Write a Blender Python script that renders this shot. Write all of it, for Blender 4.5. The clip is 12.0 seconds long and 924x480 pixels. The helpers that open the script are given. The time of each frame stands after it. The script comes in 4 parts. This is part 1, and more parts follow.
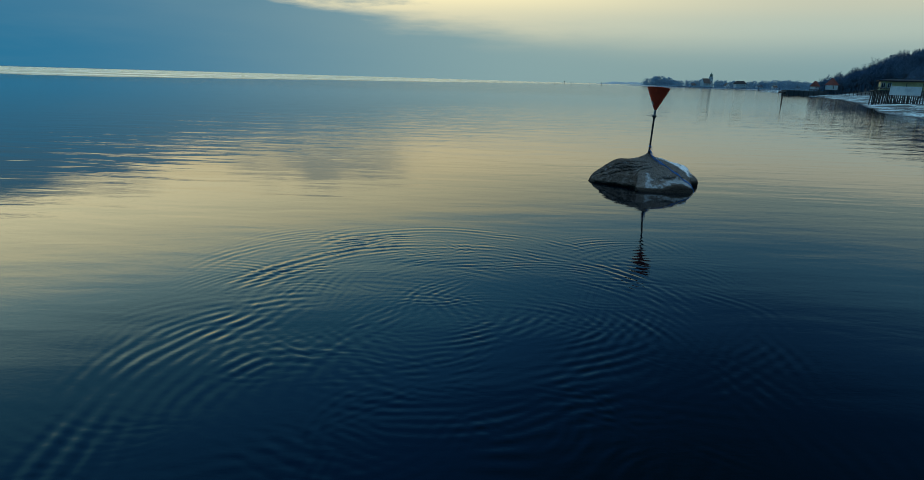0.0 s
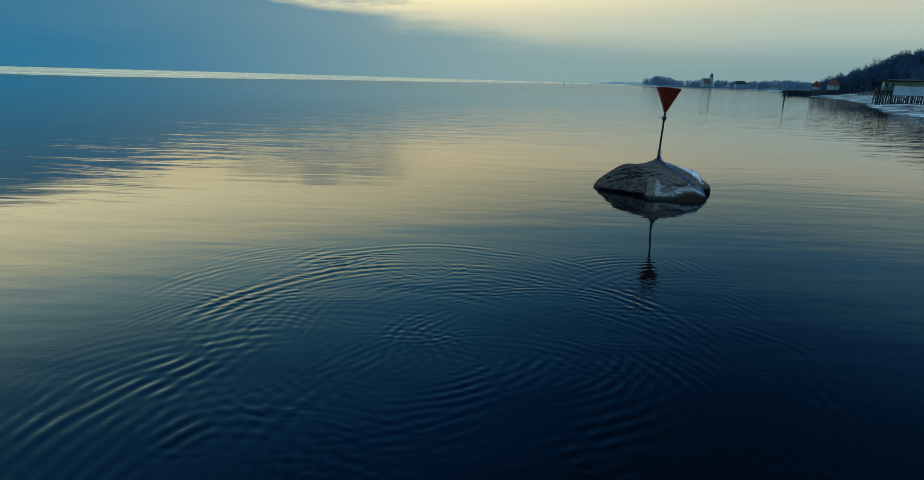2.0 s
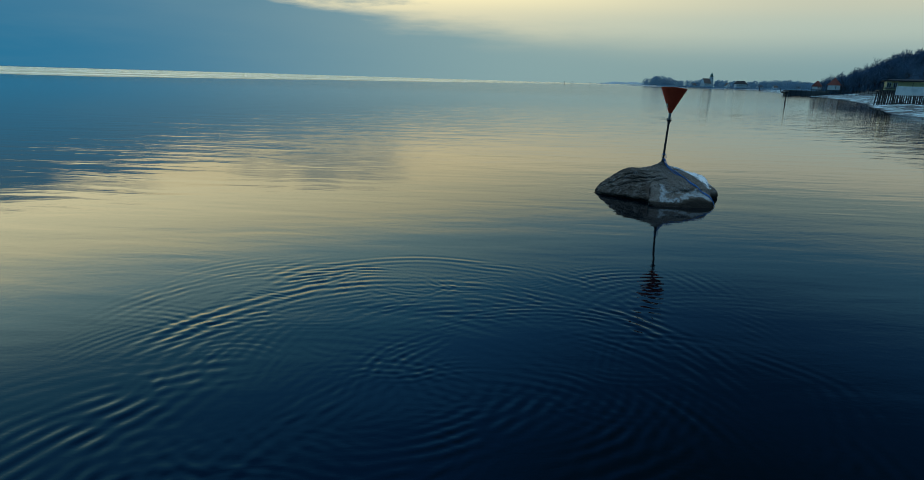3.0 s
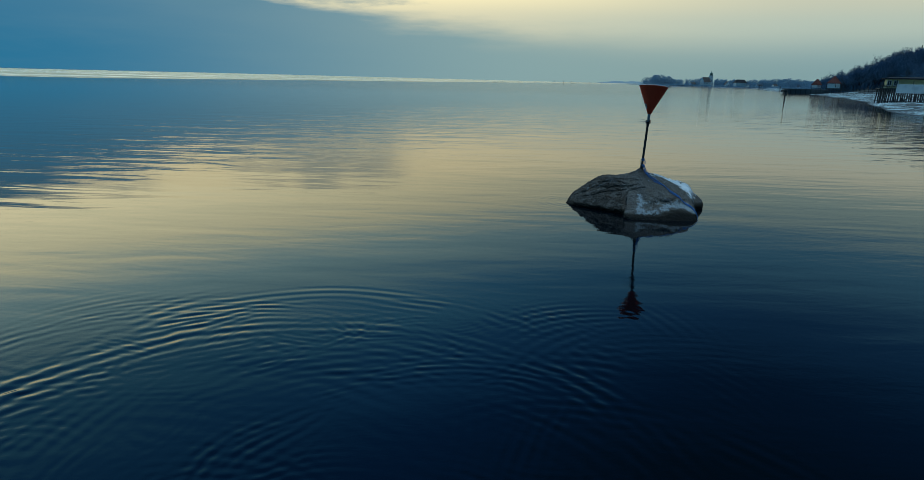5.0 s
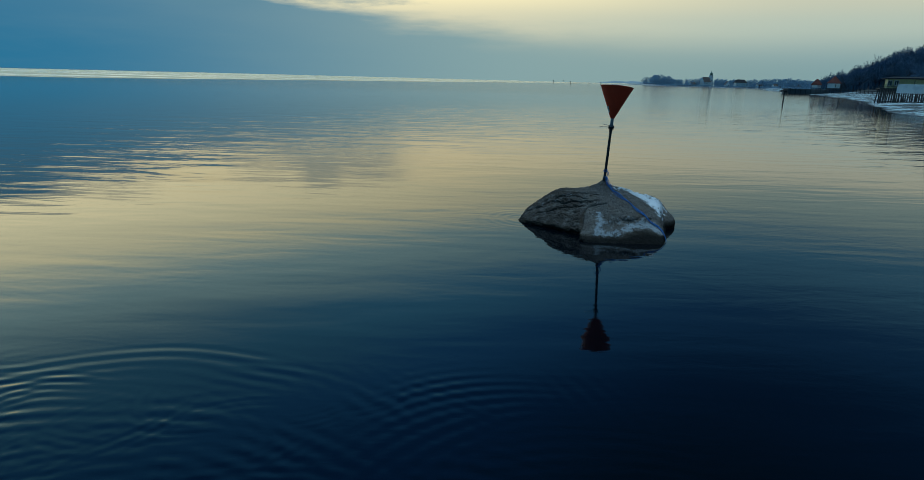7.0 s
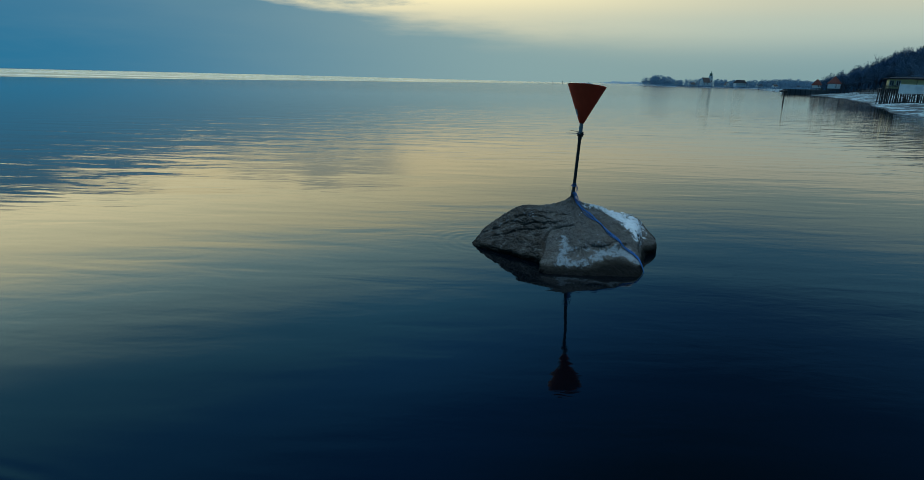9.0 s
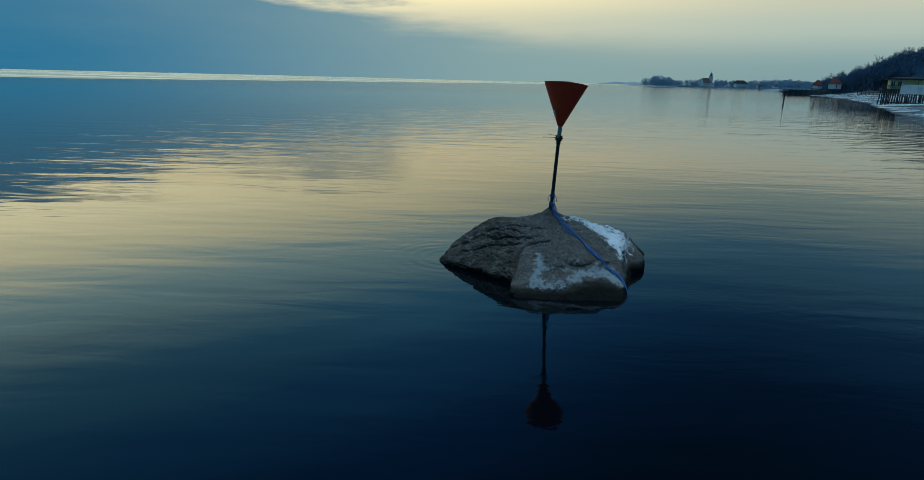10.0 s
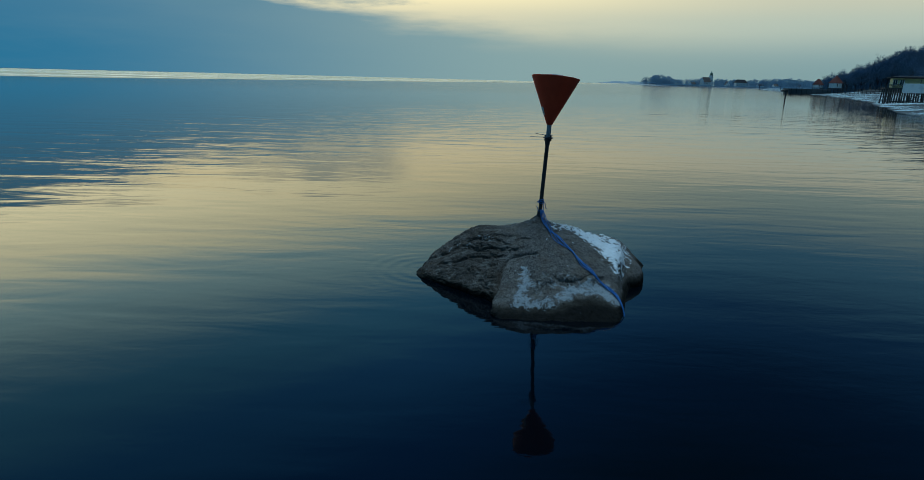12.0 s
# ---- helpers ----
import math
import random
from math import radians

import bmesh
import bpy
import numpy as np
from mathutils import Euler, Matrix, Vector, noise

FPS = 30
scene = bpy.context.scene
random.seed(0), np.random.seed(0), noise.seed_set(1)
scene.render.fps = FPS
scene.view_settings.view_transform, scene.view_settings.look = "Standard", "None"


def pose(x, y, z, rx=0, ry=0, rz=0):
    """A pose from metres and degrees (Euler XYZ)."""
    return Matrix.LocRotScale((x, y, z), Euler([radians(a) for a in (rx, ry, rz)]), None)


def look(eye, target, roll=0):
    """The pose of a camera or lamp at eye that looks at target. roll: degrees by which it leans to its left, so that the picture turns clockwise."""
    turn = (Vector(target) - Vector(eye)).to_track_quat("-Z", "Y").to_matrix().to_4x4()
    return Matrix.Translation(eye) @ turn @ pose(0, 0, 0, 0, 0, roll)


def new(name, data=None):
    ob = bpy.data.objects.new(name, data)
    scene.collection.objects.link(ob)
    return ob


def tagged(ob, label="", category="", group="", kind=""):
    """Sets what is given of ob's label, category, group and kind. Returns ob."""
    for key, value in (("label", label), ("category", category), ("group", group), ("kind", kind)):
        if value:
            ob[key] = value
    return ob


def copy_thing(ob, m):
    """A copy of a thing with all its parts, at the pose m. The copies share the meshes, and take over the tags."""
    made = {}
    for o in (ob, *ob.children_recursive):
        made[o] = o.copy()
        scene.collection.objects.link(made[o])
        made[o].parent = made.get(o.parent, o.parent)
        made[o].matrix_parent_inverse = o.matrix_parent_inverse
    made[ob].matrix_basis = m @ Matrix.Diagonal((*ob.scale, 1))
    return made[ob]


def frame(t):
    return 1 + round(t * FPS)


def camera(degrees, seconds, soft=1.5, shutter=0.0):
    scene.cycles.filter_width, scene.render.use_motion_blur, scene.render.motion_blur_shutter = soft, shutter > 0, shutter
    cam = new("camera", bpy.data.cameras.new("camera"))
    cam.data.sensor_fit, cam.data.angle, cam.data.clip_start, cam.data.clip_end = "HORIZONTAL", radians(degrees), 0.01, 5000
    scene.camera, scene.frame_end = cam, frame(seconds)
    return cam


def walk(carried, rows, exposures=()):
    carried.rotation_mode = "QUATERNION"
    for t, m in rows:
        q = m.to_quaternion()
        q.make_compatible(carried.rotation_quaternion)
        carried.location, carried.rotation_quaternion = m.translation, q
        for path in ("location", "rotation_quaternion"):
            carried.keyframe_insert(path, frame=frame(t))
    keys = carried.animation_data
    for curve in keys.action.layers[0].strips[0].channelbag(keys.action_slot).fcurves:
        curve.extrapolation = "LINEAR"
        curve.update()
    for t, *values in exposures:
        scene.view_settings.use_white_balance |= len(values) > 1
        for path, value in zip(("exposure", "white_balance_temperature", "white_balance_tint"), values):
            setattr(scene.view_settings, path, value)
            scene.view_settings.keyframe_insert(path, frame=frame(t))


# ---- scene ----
cam = camera(73.7, 12.0, soft=0.55)

# ---- camera and its path: a drone glides low over the lake towards the rock ----
PATH = [  # seconds, x, y, z, tilt from straight down, heading
    (0, -0, -0, 4.785, 75.342, -0.054),
    (0.5, 0.04, 0.416, 4.764, 75.345, -0.036),
    (1, 0.085, 0.891, 4.781, 75.342, -0.047),
    (1.5, 0.111, 1.416, 4.783, 75.341, -0.037),
    (2, 0.16, 2.048, 4.783, 75.341, -0.046),
    (2.5, 0.248, 2.778, 4.77, 75.342, -0.056),
    (3, 0.395, 3.486, 4.764, 75.343, -0.046),
    (5, 2.123, 6.339, 4.74, 75.332, -0.008),
    (5.5, 2.773, 7.173, 4.731, 75.317, 0.01),
    (6, 3.385, 8.04, 4.743, 75.33, 0.01),
    (6.5, 3.9, 8.854, 4.764, 75.345, 0.018),
    (7, 4.34, 9.676, 4.761, 75.326, 0.026),
    (8.8, 5.788, 12.713, 4.693, 75.386, 0.002),
    (9, 5.996, 13.087, 4.717, 75.368, 0.021),
    (9.5, 6.463, 14.032, 4.694, 75.406, 0.044),
    (10, 6.896, 15.025, 4.668, 75.41, 0.039),
    (10.5, 7.238, 16.014, 4.65, 75.426, 0.039),
    (11, 7.426, 16.639, 4.63, 75.438, 0.03),
    (11.5, 7.421, 16.673, 4.589, 75.359, 0.045),
    (12, 7.386, 16.619, 4.549, 75.341, 0.044),
]
LEAN, FIRST_LEAN = 1.5, 1.75  # the picture leans a little more at the start
walk(cam, [(t, pose(x, y, z, 0, 0, heading) @ pose(0, 0, 0, tilt) @ pose(0, 0, 0, 0, 0, FIRST_LEAN if t < 4 else LEAN)) for t, x, y, z, tilt, heading in PATH])

# ---- sky, sun and exposure: a veiled winter dusk, a cloud bank to one side of the glow ----
class Nodes:
    """A small builder for node trees."""

    def __init__(self, tree):
        self.tree = tree
        tree.nodes.clear()

    def add(self, kind, **values):
        node = self.tree.nodes.new(kind)
        for key, value in values.items():
            if key == "op":
                node.operation = value
            elif key == "blend":
                node.blend_type = value
            elif key == "dims":
                node.noise_dimensions = value
        return node

    def put(self, socket, value):
        if isinstance(value, bpy.types.NodeSocket):
            self.tree.links.new(value, socket)
        elif value is not None:
            socket.default_value = value

    def math(self, op, a, b=None, c=None, clamp=False):
        node = self.add("ShaderNodeMath", op=op)
        node.use_clamp = clamp
        for socket, value in zip(node.inputs, (a, b, c)):
            self.put(socket, value)
        return node.outputs[0]

    def smooth(self, value, low, high, to_low=0.0, to_high=1.0):
        node = self.add("ShaderNodeMapRange")
        node.interpolation_type = "SMOOTHSTEP"
        for socket, v in zip(node.inputs, (value, low, high, to_low, to_high)):
            self.put(socket, v)
        return node.outputs[0]

    def mix(self, fac, a, b, blend="MIX"):
        node = self.add("ShaderNodeMix")
        node.data_type = "RGBA"
        node.blend_type = blend
        node.clamp_factor = True
        self.put(node.inputs[0], fac)
        self.put(node.inputs[6], (*a, 1) if isinstance(a, tuple) else a)
        self.put(node.inputs[7], (*b, 1) if isinstance(b, tuple) else b)
        return node.outputs[2]

    def ramp(self, fac, stops, smooth=True):
        node = self.add("ShaderNodeValToRGB")
        node.color_ramp.interpolation = "EASE" if smooth else "LINEAR"
        while len(node.color_ramp.elements) < len(stops):
            node.color_ramp.elements.new(0.5)
        for element, (place, colour) in zip(node.color_ramp.elements, stops):
            element.position = place
            element.color = (*colour, 1)
        self.put(node.inputs[0], fac)
        return node.outputs[0]

    def noise(self, vector, scale, detail=4, rough=0.5, warp=0.0):
        node = self.add("ShaderNodeTexNoise")
        self.put(node.inputs["Vector"], vector)
        for key, value in (("Scale", scale), ("Detail", detail), ("Roughness", rough), ("Distortion", warp)):
            self.put(node.inputs[key], value)
        return node.outputs[0]

    def stretch(self, vector, scale, turn=0.0):
        node = self.add("ShaderNodeMapping")
        self.put(node.inputs["Vector"], vector)
        node.inputs["Scale"].default_value = scale
        node.inputs["Rotation"].default_value = (0, 0, turn)
        return node.outputs[0]


def build_sky():
    world = bpy.data.worlds.new("dusk_sky")
    scene.world = world
    world.use_nodes = True
    n = Nodes(world.node_tree)
    coords = n.add("ShaderNodeTexCoord").outputs["Generated"]
    split = n.add("ShaderNodeSeparateXYZ")
    n.put(split.inputs[0], coords)
    x, y, z = split.outputs
    height = n.math("MULTIPLY", n.math("ARCSINE", z), 57.2958)
    azimuth = n.math("MULTIPLY", n.math("ARCTAN2", x, y), 57.2958)
    side = n.math("MINIMUM", n.math("MAXIMUM", azimuth, -60.0), 60.0)
    # clear sky of a sun that has just set
    clear = n.add("ShaderNodeTexSky")
    clear.sky_type = "NISHITA"
    clear.sun_disc = False
    clear.sun_elevation = radians(2.0)
    clear.sun_rotation = radians(-6.0)
    # veil of high haze: warm low down, blue overhead
    turn = n.math("DIVIDE", n.math("ADD", n.math("MAXIMUM", side, -40.0), 40.0), 80.0)
    sink = n.math("MULTIPLY_ADD", n.math("POWER", turn, 1.8), 0.75, 0.88)
    veil = n.ramp(n.math("DIVIDE", n.math("MULTIPLY", height, n.smooth(height, 4.0, 12.0, 1.0, sink)), 90.0, clamp=True), VEIL)
    side_veil = n.ramp(n.math("DIVIDE", height, 90.0, clamp=True), VEIL_SIDE)
    veil = n.mix(n.smooth(side, -9.0, 31.0), veil, side_veil)
    away = n.math("ABSOLUTE", n.math("ADD", azimuth, 10.0))
    falloff = n.smooth(away, 45.0, 110.0, 1.0, 0.30)
    veil = n.mix(1.0, veil, falloff, "MULTIPLY")
    glow = n.math("MULTIPLY", n.smooth(height, 7.0, 11.0), n.smooth(height, 14.0, 25.0, 1.0, 0.0))
    glow = n.math("MULTIPLY_ADD", n.math("MULTIPLY", glow, n.smooth(side, -42.0, 8.0, 0.75, 0.0)), 1.0, 1.0)
    veil = n.mix(1.0, veil, glow, "MULTIPLY")
    cool = n.smooth(away, 45.0, 110.0, 0.0, 0.7)
    veil = n.mix(cool, veil, (0.020, 0.105, 0.22))
    both = n.mix(0.998, clear.outputs[0], veil)
    # low haze near the horizon
    haze = n.smooth(height, 0.0, 5.0, 0.92, 0.0)
    haze_colour = n.mix(n.smooth(side, -40.0, 20.0), (0.018, 0.152, 0.290), (0.224, 0.337, 0.332))
    haze_colour = n.mix(n.smooth(side, 14.0, 36.0), haze_colour, (0.185, 0.315, 0.345))
    haze_colour = n.mix(n.smooth(away, 40.0, 75.0), haze_colour, (0.040, 0.13, 0.22))
    both = n.mix(haze, both, haze_colour)
    # cloud bank, higher to one side, its edge ragged
    rag = n.noise(n.stretch(coords, (3.0, 3.0, 22.0)), 2.2, 5, 0.55)
    rag = n.math("MULTIPLY", n.math("SUBTRACT", rag, 0.5), 2.6)
    top = n.math("ADD", n.math("MULTIPLY", side, -0.09), n.math("MULTIPLY", n.math("MULTIPLY", side, side), 0.0014))
    top = n.math("ADD", n.math("ADD", top, 4.4), rag)
    above = n.math("SUBTRACT", top, height)
    soft = n.smooth(side, -25.0, 25.0, 0.4, 3.2)
    bank = n.smooth(n.math("DIVIDE", above, soft), -0.6, 1.0)
    bank = n.math("MULTIPLY", bank, n.smooth(side, 0.0, 30.0, 0.96, 0.35))
    bank_colour = n.mix(n.smooth(side, -38.0, 10.0), (0.020, 0.168, 0.308), (0.246, 0.380, 0.385))
    streak = n.noise(n.stretch(coords, (2.0, 2.0, 14.0)), 3.0, 4, 0.5)
    bank_colour = n.mix(n.smooth(streak, 0.35, 0.75, 0.0, 0.07), bank_colour, (0.22, 0.34, 0.36))
    both = n.mix(bank, both, bank_colour)
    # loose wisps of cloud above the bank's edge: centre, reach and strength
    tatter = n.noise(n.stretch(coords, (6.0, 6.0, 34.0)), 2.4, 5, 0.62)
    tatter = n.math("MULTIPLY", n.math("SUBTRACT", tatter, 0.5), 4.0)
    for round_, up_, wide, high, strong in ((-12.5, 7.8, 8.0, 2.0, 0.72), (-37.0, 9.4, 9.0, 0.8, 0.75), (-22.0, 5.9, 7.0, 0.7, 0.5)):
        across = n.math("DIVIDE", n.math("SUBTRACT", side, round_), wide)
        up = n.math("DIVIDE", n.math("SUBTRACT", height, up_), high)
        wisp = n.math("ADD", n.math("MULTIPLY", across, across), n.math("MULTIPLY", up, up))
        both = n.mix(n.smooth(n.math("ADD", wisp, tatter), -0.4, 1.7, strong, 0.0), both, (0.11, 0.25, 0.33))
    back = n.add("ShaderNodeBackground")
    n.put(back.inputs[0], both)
    back.inputs[1].default_value = 1.0
    out = n.add("ShaderNodeOutputWorld")
    n.put(out.inputs[0], back.outputs[0])


VEIL_SIDE = [  # the same away from the glow
    (0.00, (0.24, 0.40, 0.43)),
    (0.05, (0.44, 0.53, 0.46)),
    (0.075, (0.55, 0.575, 0.45)),
    (0.10, (0.28, 0.40, 0.38)),
    (0.155, (0.070, 0.225, 0.355)),
    (0.22, (0.018, 0.094, 0.238)),
    (0.28, (0.0060, 0.046, 0.142)),
    (0.39, (0.0042, 0.030, 0.064)),
    (1.00, (0.008, 0.040, 0.115)),
]
VEIL = [  # part of the way from horizon to zenith
    (0.00, (0.30, 0.43, 0.42)),
    (0.055, (0.67, 0.66, 0.47)),
    (0.085, (1.02, 0.91, 0.54)),
    (0.13, (0.90, 0.87, 0.555)),
    (0.185, (0.35, 0.61, 0.64)),
    (0.25, (0.088, 0.38, 0.64)),
    (0.31, (0.039, 0.245, 0.595)),
    (0.40, (0.013, 0.120, 0.40)),
    (0.55, (0.009, 0.062, 0.170)),
    (1.00, (0.0152, 0.08, 0.223)),
]
build_sky()

sun_lamp = bpy.data.lights.new("sun", "SUN")
sun_lamp.energy = 1.4
sun_lamp.angle = radians(24)
sun_lamp.color = (0.54, 0.83, 1.0)
new("sun", sun_lamp).matrix_world = look((3, 1, 60), (0, 0, 0))
scene.view_settings.exposure = 0.0


# ---- materials ----
def material(name, build):
    mat = bpy.data.materials.new(name)
    mat.use_nodes = True
    n = Nodes(mat.node_tree)
    shader = n.add("ShaderNodeBsdfPrincipled")
    out = n.add("ShaderNodeOutputMaterial")
    n.put(out.inputs[0], shader.outputs[0])
    build(n, shader.inputs)
    return mat


def place_of(n):
    return n.add("ShaderNodeTexCoord").outputs["Object"]


def bumped(n, height, distance, strength=1.0, normal=None):
    node = n.add("ShaderNodeBump")
    n.put(node.inputs["Strength"], strength)
    n.put(node.inputs["Distance"], distance)
    n.put(node.inputs["Height"], height)
    if normal is not None:
        n.put(node.inputs["Normal"], normal)
    return node.outputs[0]


def plain(name, colour, rough=0.6, metal=0.0, vary=0.25, scale=3.0, bump=0.004, dirt=None):
    """A surface with grain, patches and a fine relief."""
    def build(n, i):
        where = place_of(n)
        fine = n.noise(where, scale * 9, 5, 0.6)
        broad = n.noise(where, scale, 3, 0.5)
        dark = tuple(c * (1 - vary) for c in colour)
        light = tuple(min(1.0, c * (1 + vary)) for c in colour)
        base = n.mix(n.smooth(fine, 0.3, 0.7), dark, light)
        if dirt:
            base = n.mix(n.smooth(broad, 0.48, 0.7, 0.0, 0.7), base, dirt)
        n.put(i["Base Color"], base)
        n.put(i["Roughness"], n.smooth(broad, 0.2, 0.8, max(0.05, rough - 0.12), min(1.0, rough + 0.12)))
        n.put(i["Metallic"], metal)
        n.put(i["Normal"], bumped(n, fine, bump))
    return material(name, build)


def water_surface(n, i):
    where = place_of(n)
    split = n.add("ShaderNodeSeparateXYZ")
    n.put(split.inputs[0], where)
    x, y, _ = split.outputs
    # slow swell, long across the lake, with lesser ripples on it
    swell = n.noise(n.stretch(where, (0.13, 0.42, 1.0), 0.06), 1.0, 2, 0.5, 0.3)
    chop = n.noise(n.stretch(where, (0.13, 0.42, 1.0), -0.05), 1.0, 3, 0.5, 0.7)
    ripple = n.noise(n.stretch(where, (0.7, 3.2, 1.0), 0.1), 1.0, 3, 0.55, 0.4)
    fine = n.noise(n.stretch(where, (3.0, 7.0, 1.0), 0.1), 1.0, 2, 0.5)
    ruffle = n.noise(n.stretch(where, (1.3, 2.9, 1.0), 0.3), 1.0, 2, 0.5, 0.6)
    # wind lies on some stretches and leaves others smooth
    wind = n.noise(n.stretch(where, (0.030, 0.055, 1.0), 0.2), 1.0, 3, 0.5)
    wind = n.smooth(wind, 0.40, 0.60, 0.2, 1.0)
    far = n.smooth(n.math("MULTIPLY_ADD", x, -0.8, y), 27.0, 62.0, 0.06, 1.0)
    far = n.math("MAXIMUM", far, n.smooth(x, 18.0, 46.0, 0.0, 1.5))
    # farther out, and sooner to one side, the lake lies calm
    calm = n.smooth(n.math("MULTIPLY_ADD", n.math("MINIMUM", x, 0.0), -2.5, y), 95.0, 180.0, 1.0, 0.24)
    blown = n.math("MULTIPLY", wind, far)
    height = n.math("MULTIPLY", n.math("SUBTRACT", swell, 0.5), 0.020)
    height = n.math("MULTIPLY_ADD", n.math("MULTIPLY", chop, n.math("MULTIPLY", far, calm)), 0.056, height)
    height = n.math("MULTIPLY_ADD", n.math("MULTIPLY", ripple, n.math("MULTIPLY", blown, calm)), 0.005, height)
    height = n.math("MULTIPLY_ADD", n.math("MULTIPLY", ruffle, wind), 0.0023, height)
    crisp = n.noise(n.stretch(where, (3.6, 8.5, 1.0), -0.25), 1.0, 3, 0.6, 0.8)
    height = n.math("MULTIPLY_ADD", n.math("MULTIPLY", fine, wind), 0.0006, height)
    height = n.math("MULTIPLY_ADD", n.math("MULTIPLY", crisp, n.smooth(y, 8.0, 32.0, 1.0, 0.08)), 0.0011, height)
    roll = n.noise(n.stretch(where, (0.30, 0.95, 1.0), 0.12), 1.0, 2, 0.45, 0.8)
    height = n.math("MULTIPLY_ADD", n.math("SUBTRACT", roll, 0.5), 0.005, height)
    n.put(i["Normal"], bumped(n, height, 1.0))
    n.put(i["Roughness"], n.smooth(y, 60.0, 330.0, 0.03, 0.09))
    n.put(i["Base Color"], n.mix(n.noise(where, 0.05, 2), (0.0003, 0.0026, 0.0050), (0.0004, 0.0032, 0.0062)))
    n.put(i["IOR"], 1.333)


def rock_surface(n, i):
    where = place_of(n)
    def stored(name):
        attr = n.add("ShaderNodeAttribute")
        attr.attribute_name = name
        return attr.outputs["Fac"]
    frost, dry, flank = stored("frost"), stored("dry"), stored("flank")
    split = n.add("ShaderNodeSeparateXYZ")
    n.put(split.inputs[0], where)
    grain = n.noise(where, 34.0, 6, 0.68)
    patch = n.noise(where, 2.2, 5, 0.6, 0.3)
    pit = n.noise(where, 13.0, 4, 0.6)
    base = n.mix(n.smooth(grain, 0.3, 0.72), (0.034, 0.030, 0.028), (0.265, 0.244, 0.226))
    base = n.mix(n.smooth(patch, 0.45, 0.66, 0.0, 0.55), base, (0.115, 0.088, 0.066))
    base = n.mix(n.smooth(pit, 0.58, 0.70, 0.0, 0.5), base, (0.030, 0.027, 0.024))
    # the flank is browner and more weathered; its shade is darkened in as well
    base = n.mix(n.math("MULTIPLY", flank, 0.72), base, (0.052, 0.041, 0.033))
    speck = n.noise(where, 60.0, 3, 0.7)
    base = n.mix(n.smooth(speck, 0.57, 0.68, 0.0, 0.5), base, (0.40, 0.38, 0.36))
    base = n.mix(n.smooth(speck, 0.42, 0.30, 0.0, 0.7), base, (0.024, 0.022, 0.020))
    # small pits sunk in the relief, with their shade put into the colour
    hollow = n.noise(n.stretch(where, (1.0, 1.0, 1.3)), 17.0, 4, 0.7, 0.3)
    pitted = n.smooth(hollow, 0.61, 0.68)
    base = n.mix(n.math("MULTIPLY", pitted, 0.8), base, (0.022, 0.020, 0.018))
    # paler weathered patches, above all on the flank's upper edges
    pale = n.noise(n.stretch(where, (1.0, 1.0, 1.6)), 3.0, 5, 0.7, 0.4)
    base = n.mix(n.smooth(pale, 0.50, 0.66, 0.0, 0.4), base, (0.30, 0.28, 0.255))
    # wet foot with algae along the waterline, its shade darkened into the colour too
    shore = n.math("ADD", dry, n.math("MULTIPLY", n.math("SUBTRACT", n.noise(where, 5.0, 4, 0.6), 0.5), 0.16))
    base = n.mix(n.smooth(shore, -0.02, 0.08, 0.82, 0.0), base, (0.022, 0.020, 0.014))
    wet = n.smooth(shore, -0.10, 0.0, 1.0, 0.0)
    base = n.mix(n.math("MULTIPLY", wet, 0.95), base, (0.005, 0.005, 0.004))
    # frozen spray, and the highlight painted on the flank's upper ledge
    crust = n.math("ADD", frost, n.math("MULTIPLY", n.math("SUBTRACT", n.noise(where, 7.0, 7, 0.78, 0.6), 0.5), 3.6))
    crust = n.smooth(crust, 0.55, 0.95)
    base = n.mix(n.math("MULTIPLY", crust, 0.72), base, (0.42, 0.48, 0.52))
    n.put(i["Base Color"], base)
    n.put(i["Roughness"], n.math("MULTIPLY_ADD", wet, -0.25, 0.88))
    n.put(i["Specular IOR Level"], 0.15)
    relief = n.math("MULTIPLY_ADD", grain, 0.45, n.math("SUBTRACT", n.math("MULTIPLY", pit, 0.7), pitted))
    n.put(i["Normal"], bumped(n, relief, 0.045, 1.0))


def snow_surface(n, i):
    where = place_of(n)
    grain = n.noise(where, 30.0, 5, 0.6)
    broad = n.noise(where, 1.2, 3, 0.5)
    n.put(i["Base Color"], n.mix(n.smooth(broad, 0.35, 0.7), (0.72, 0.76, 0.80), (0.84, 0.86, 0.88)))
    n.put(i["Roughness"], 0.75)
    n.put(i["Normal"], bumped(n, grain, 0.02, 0.7))


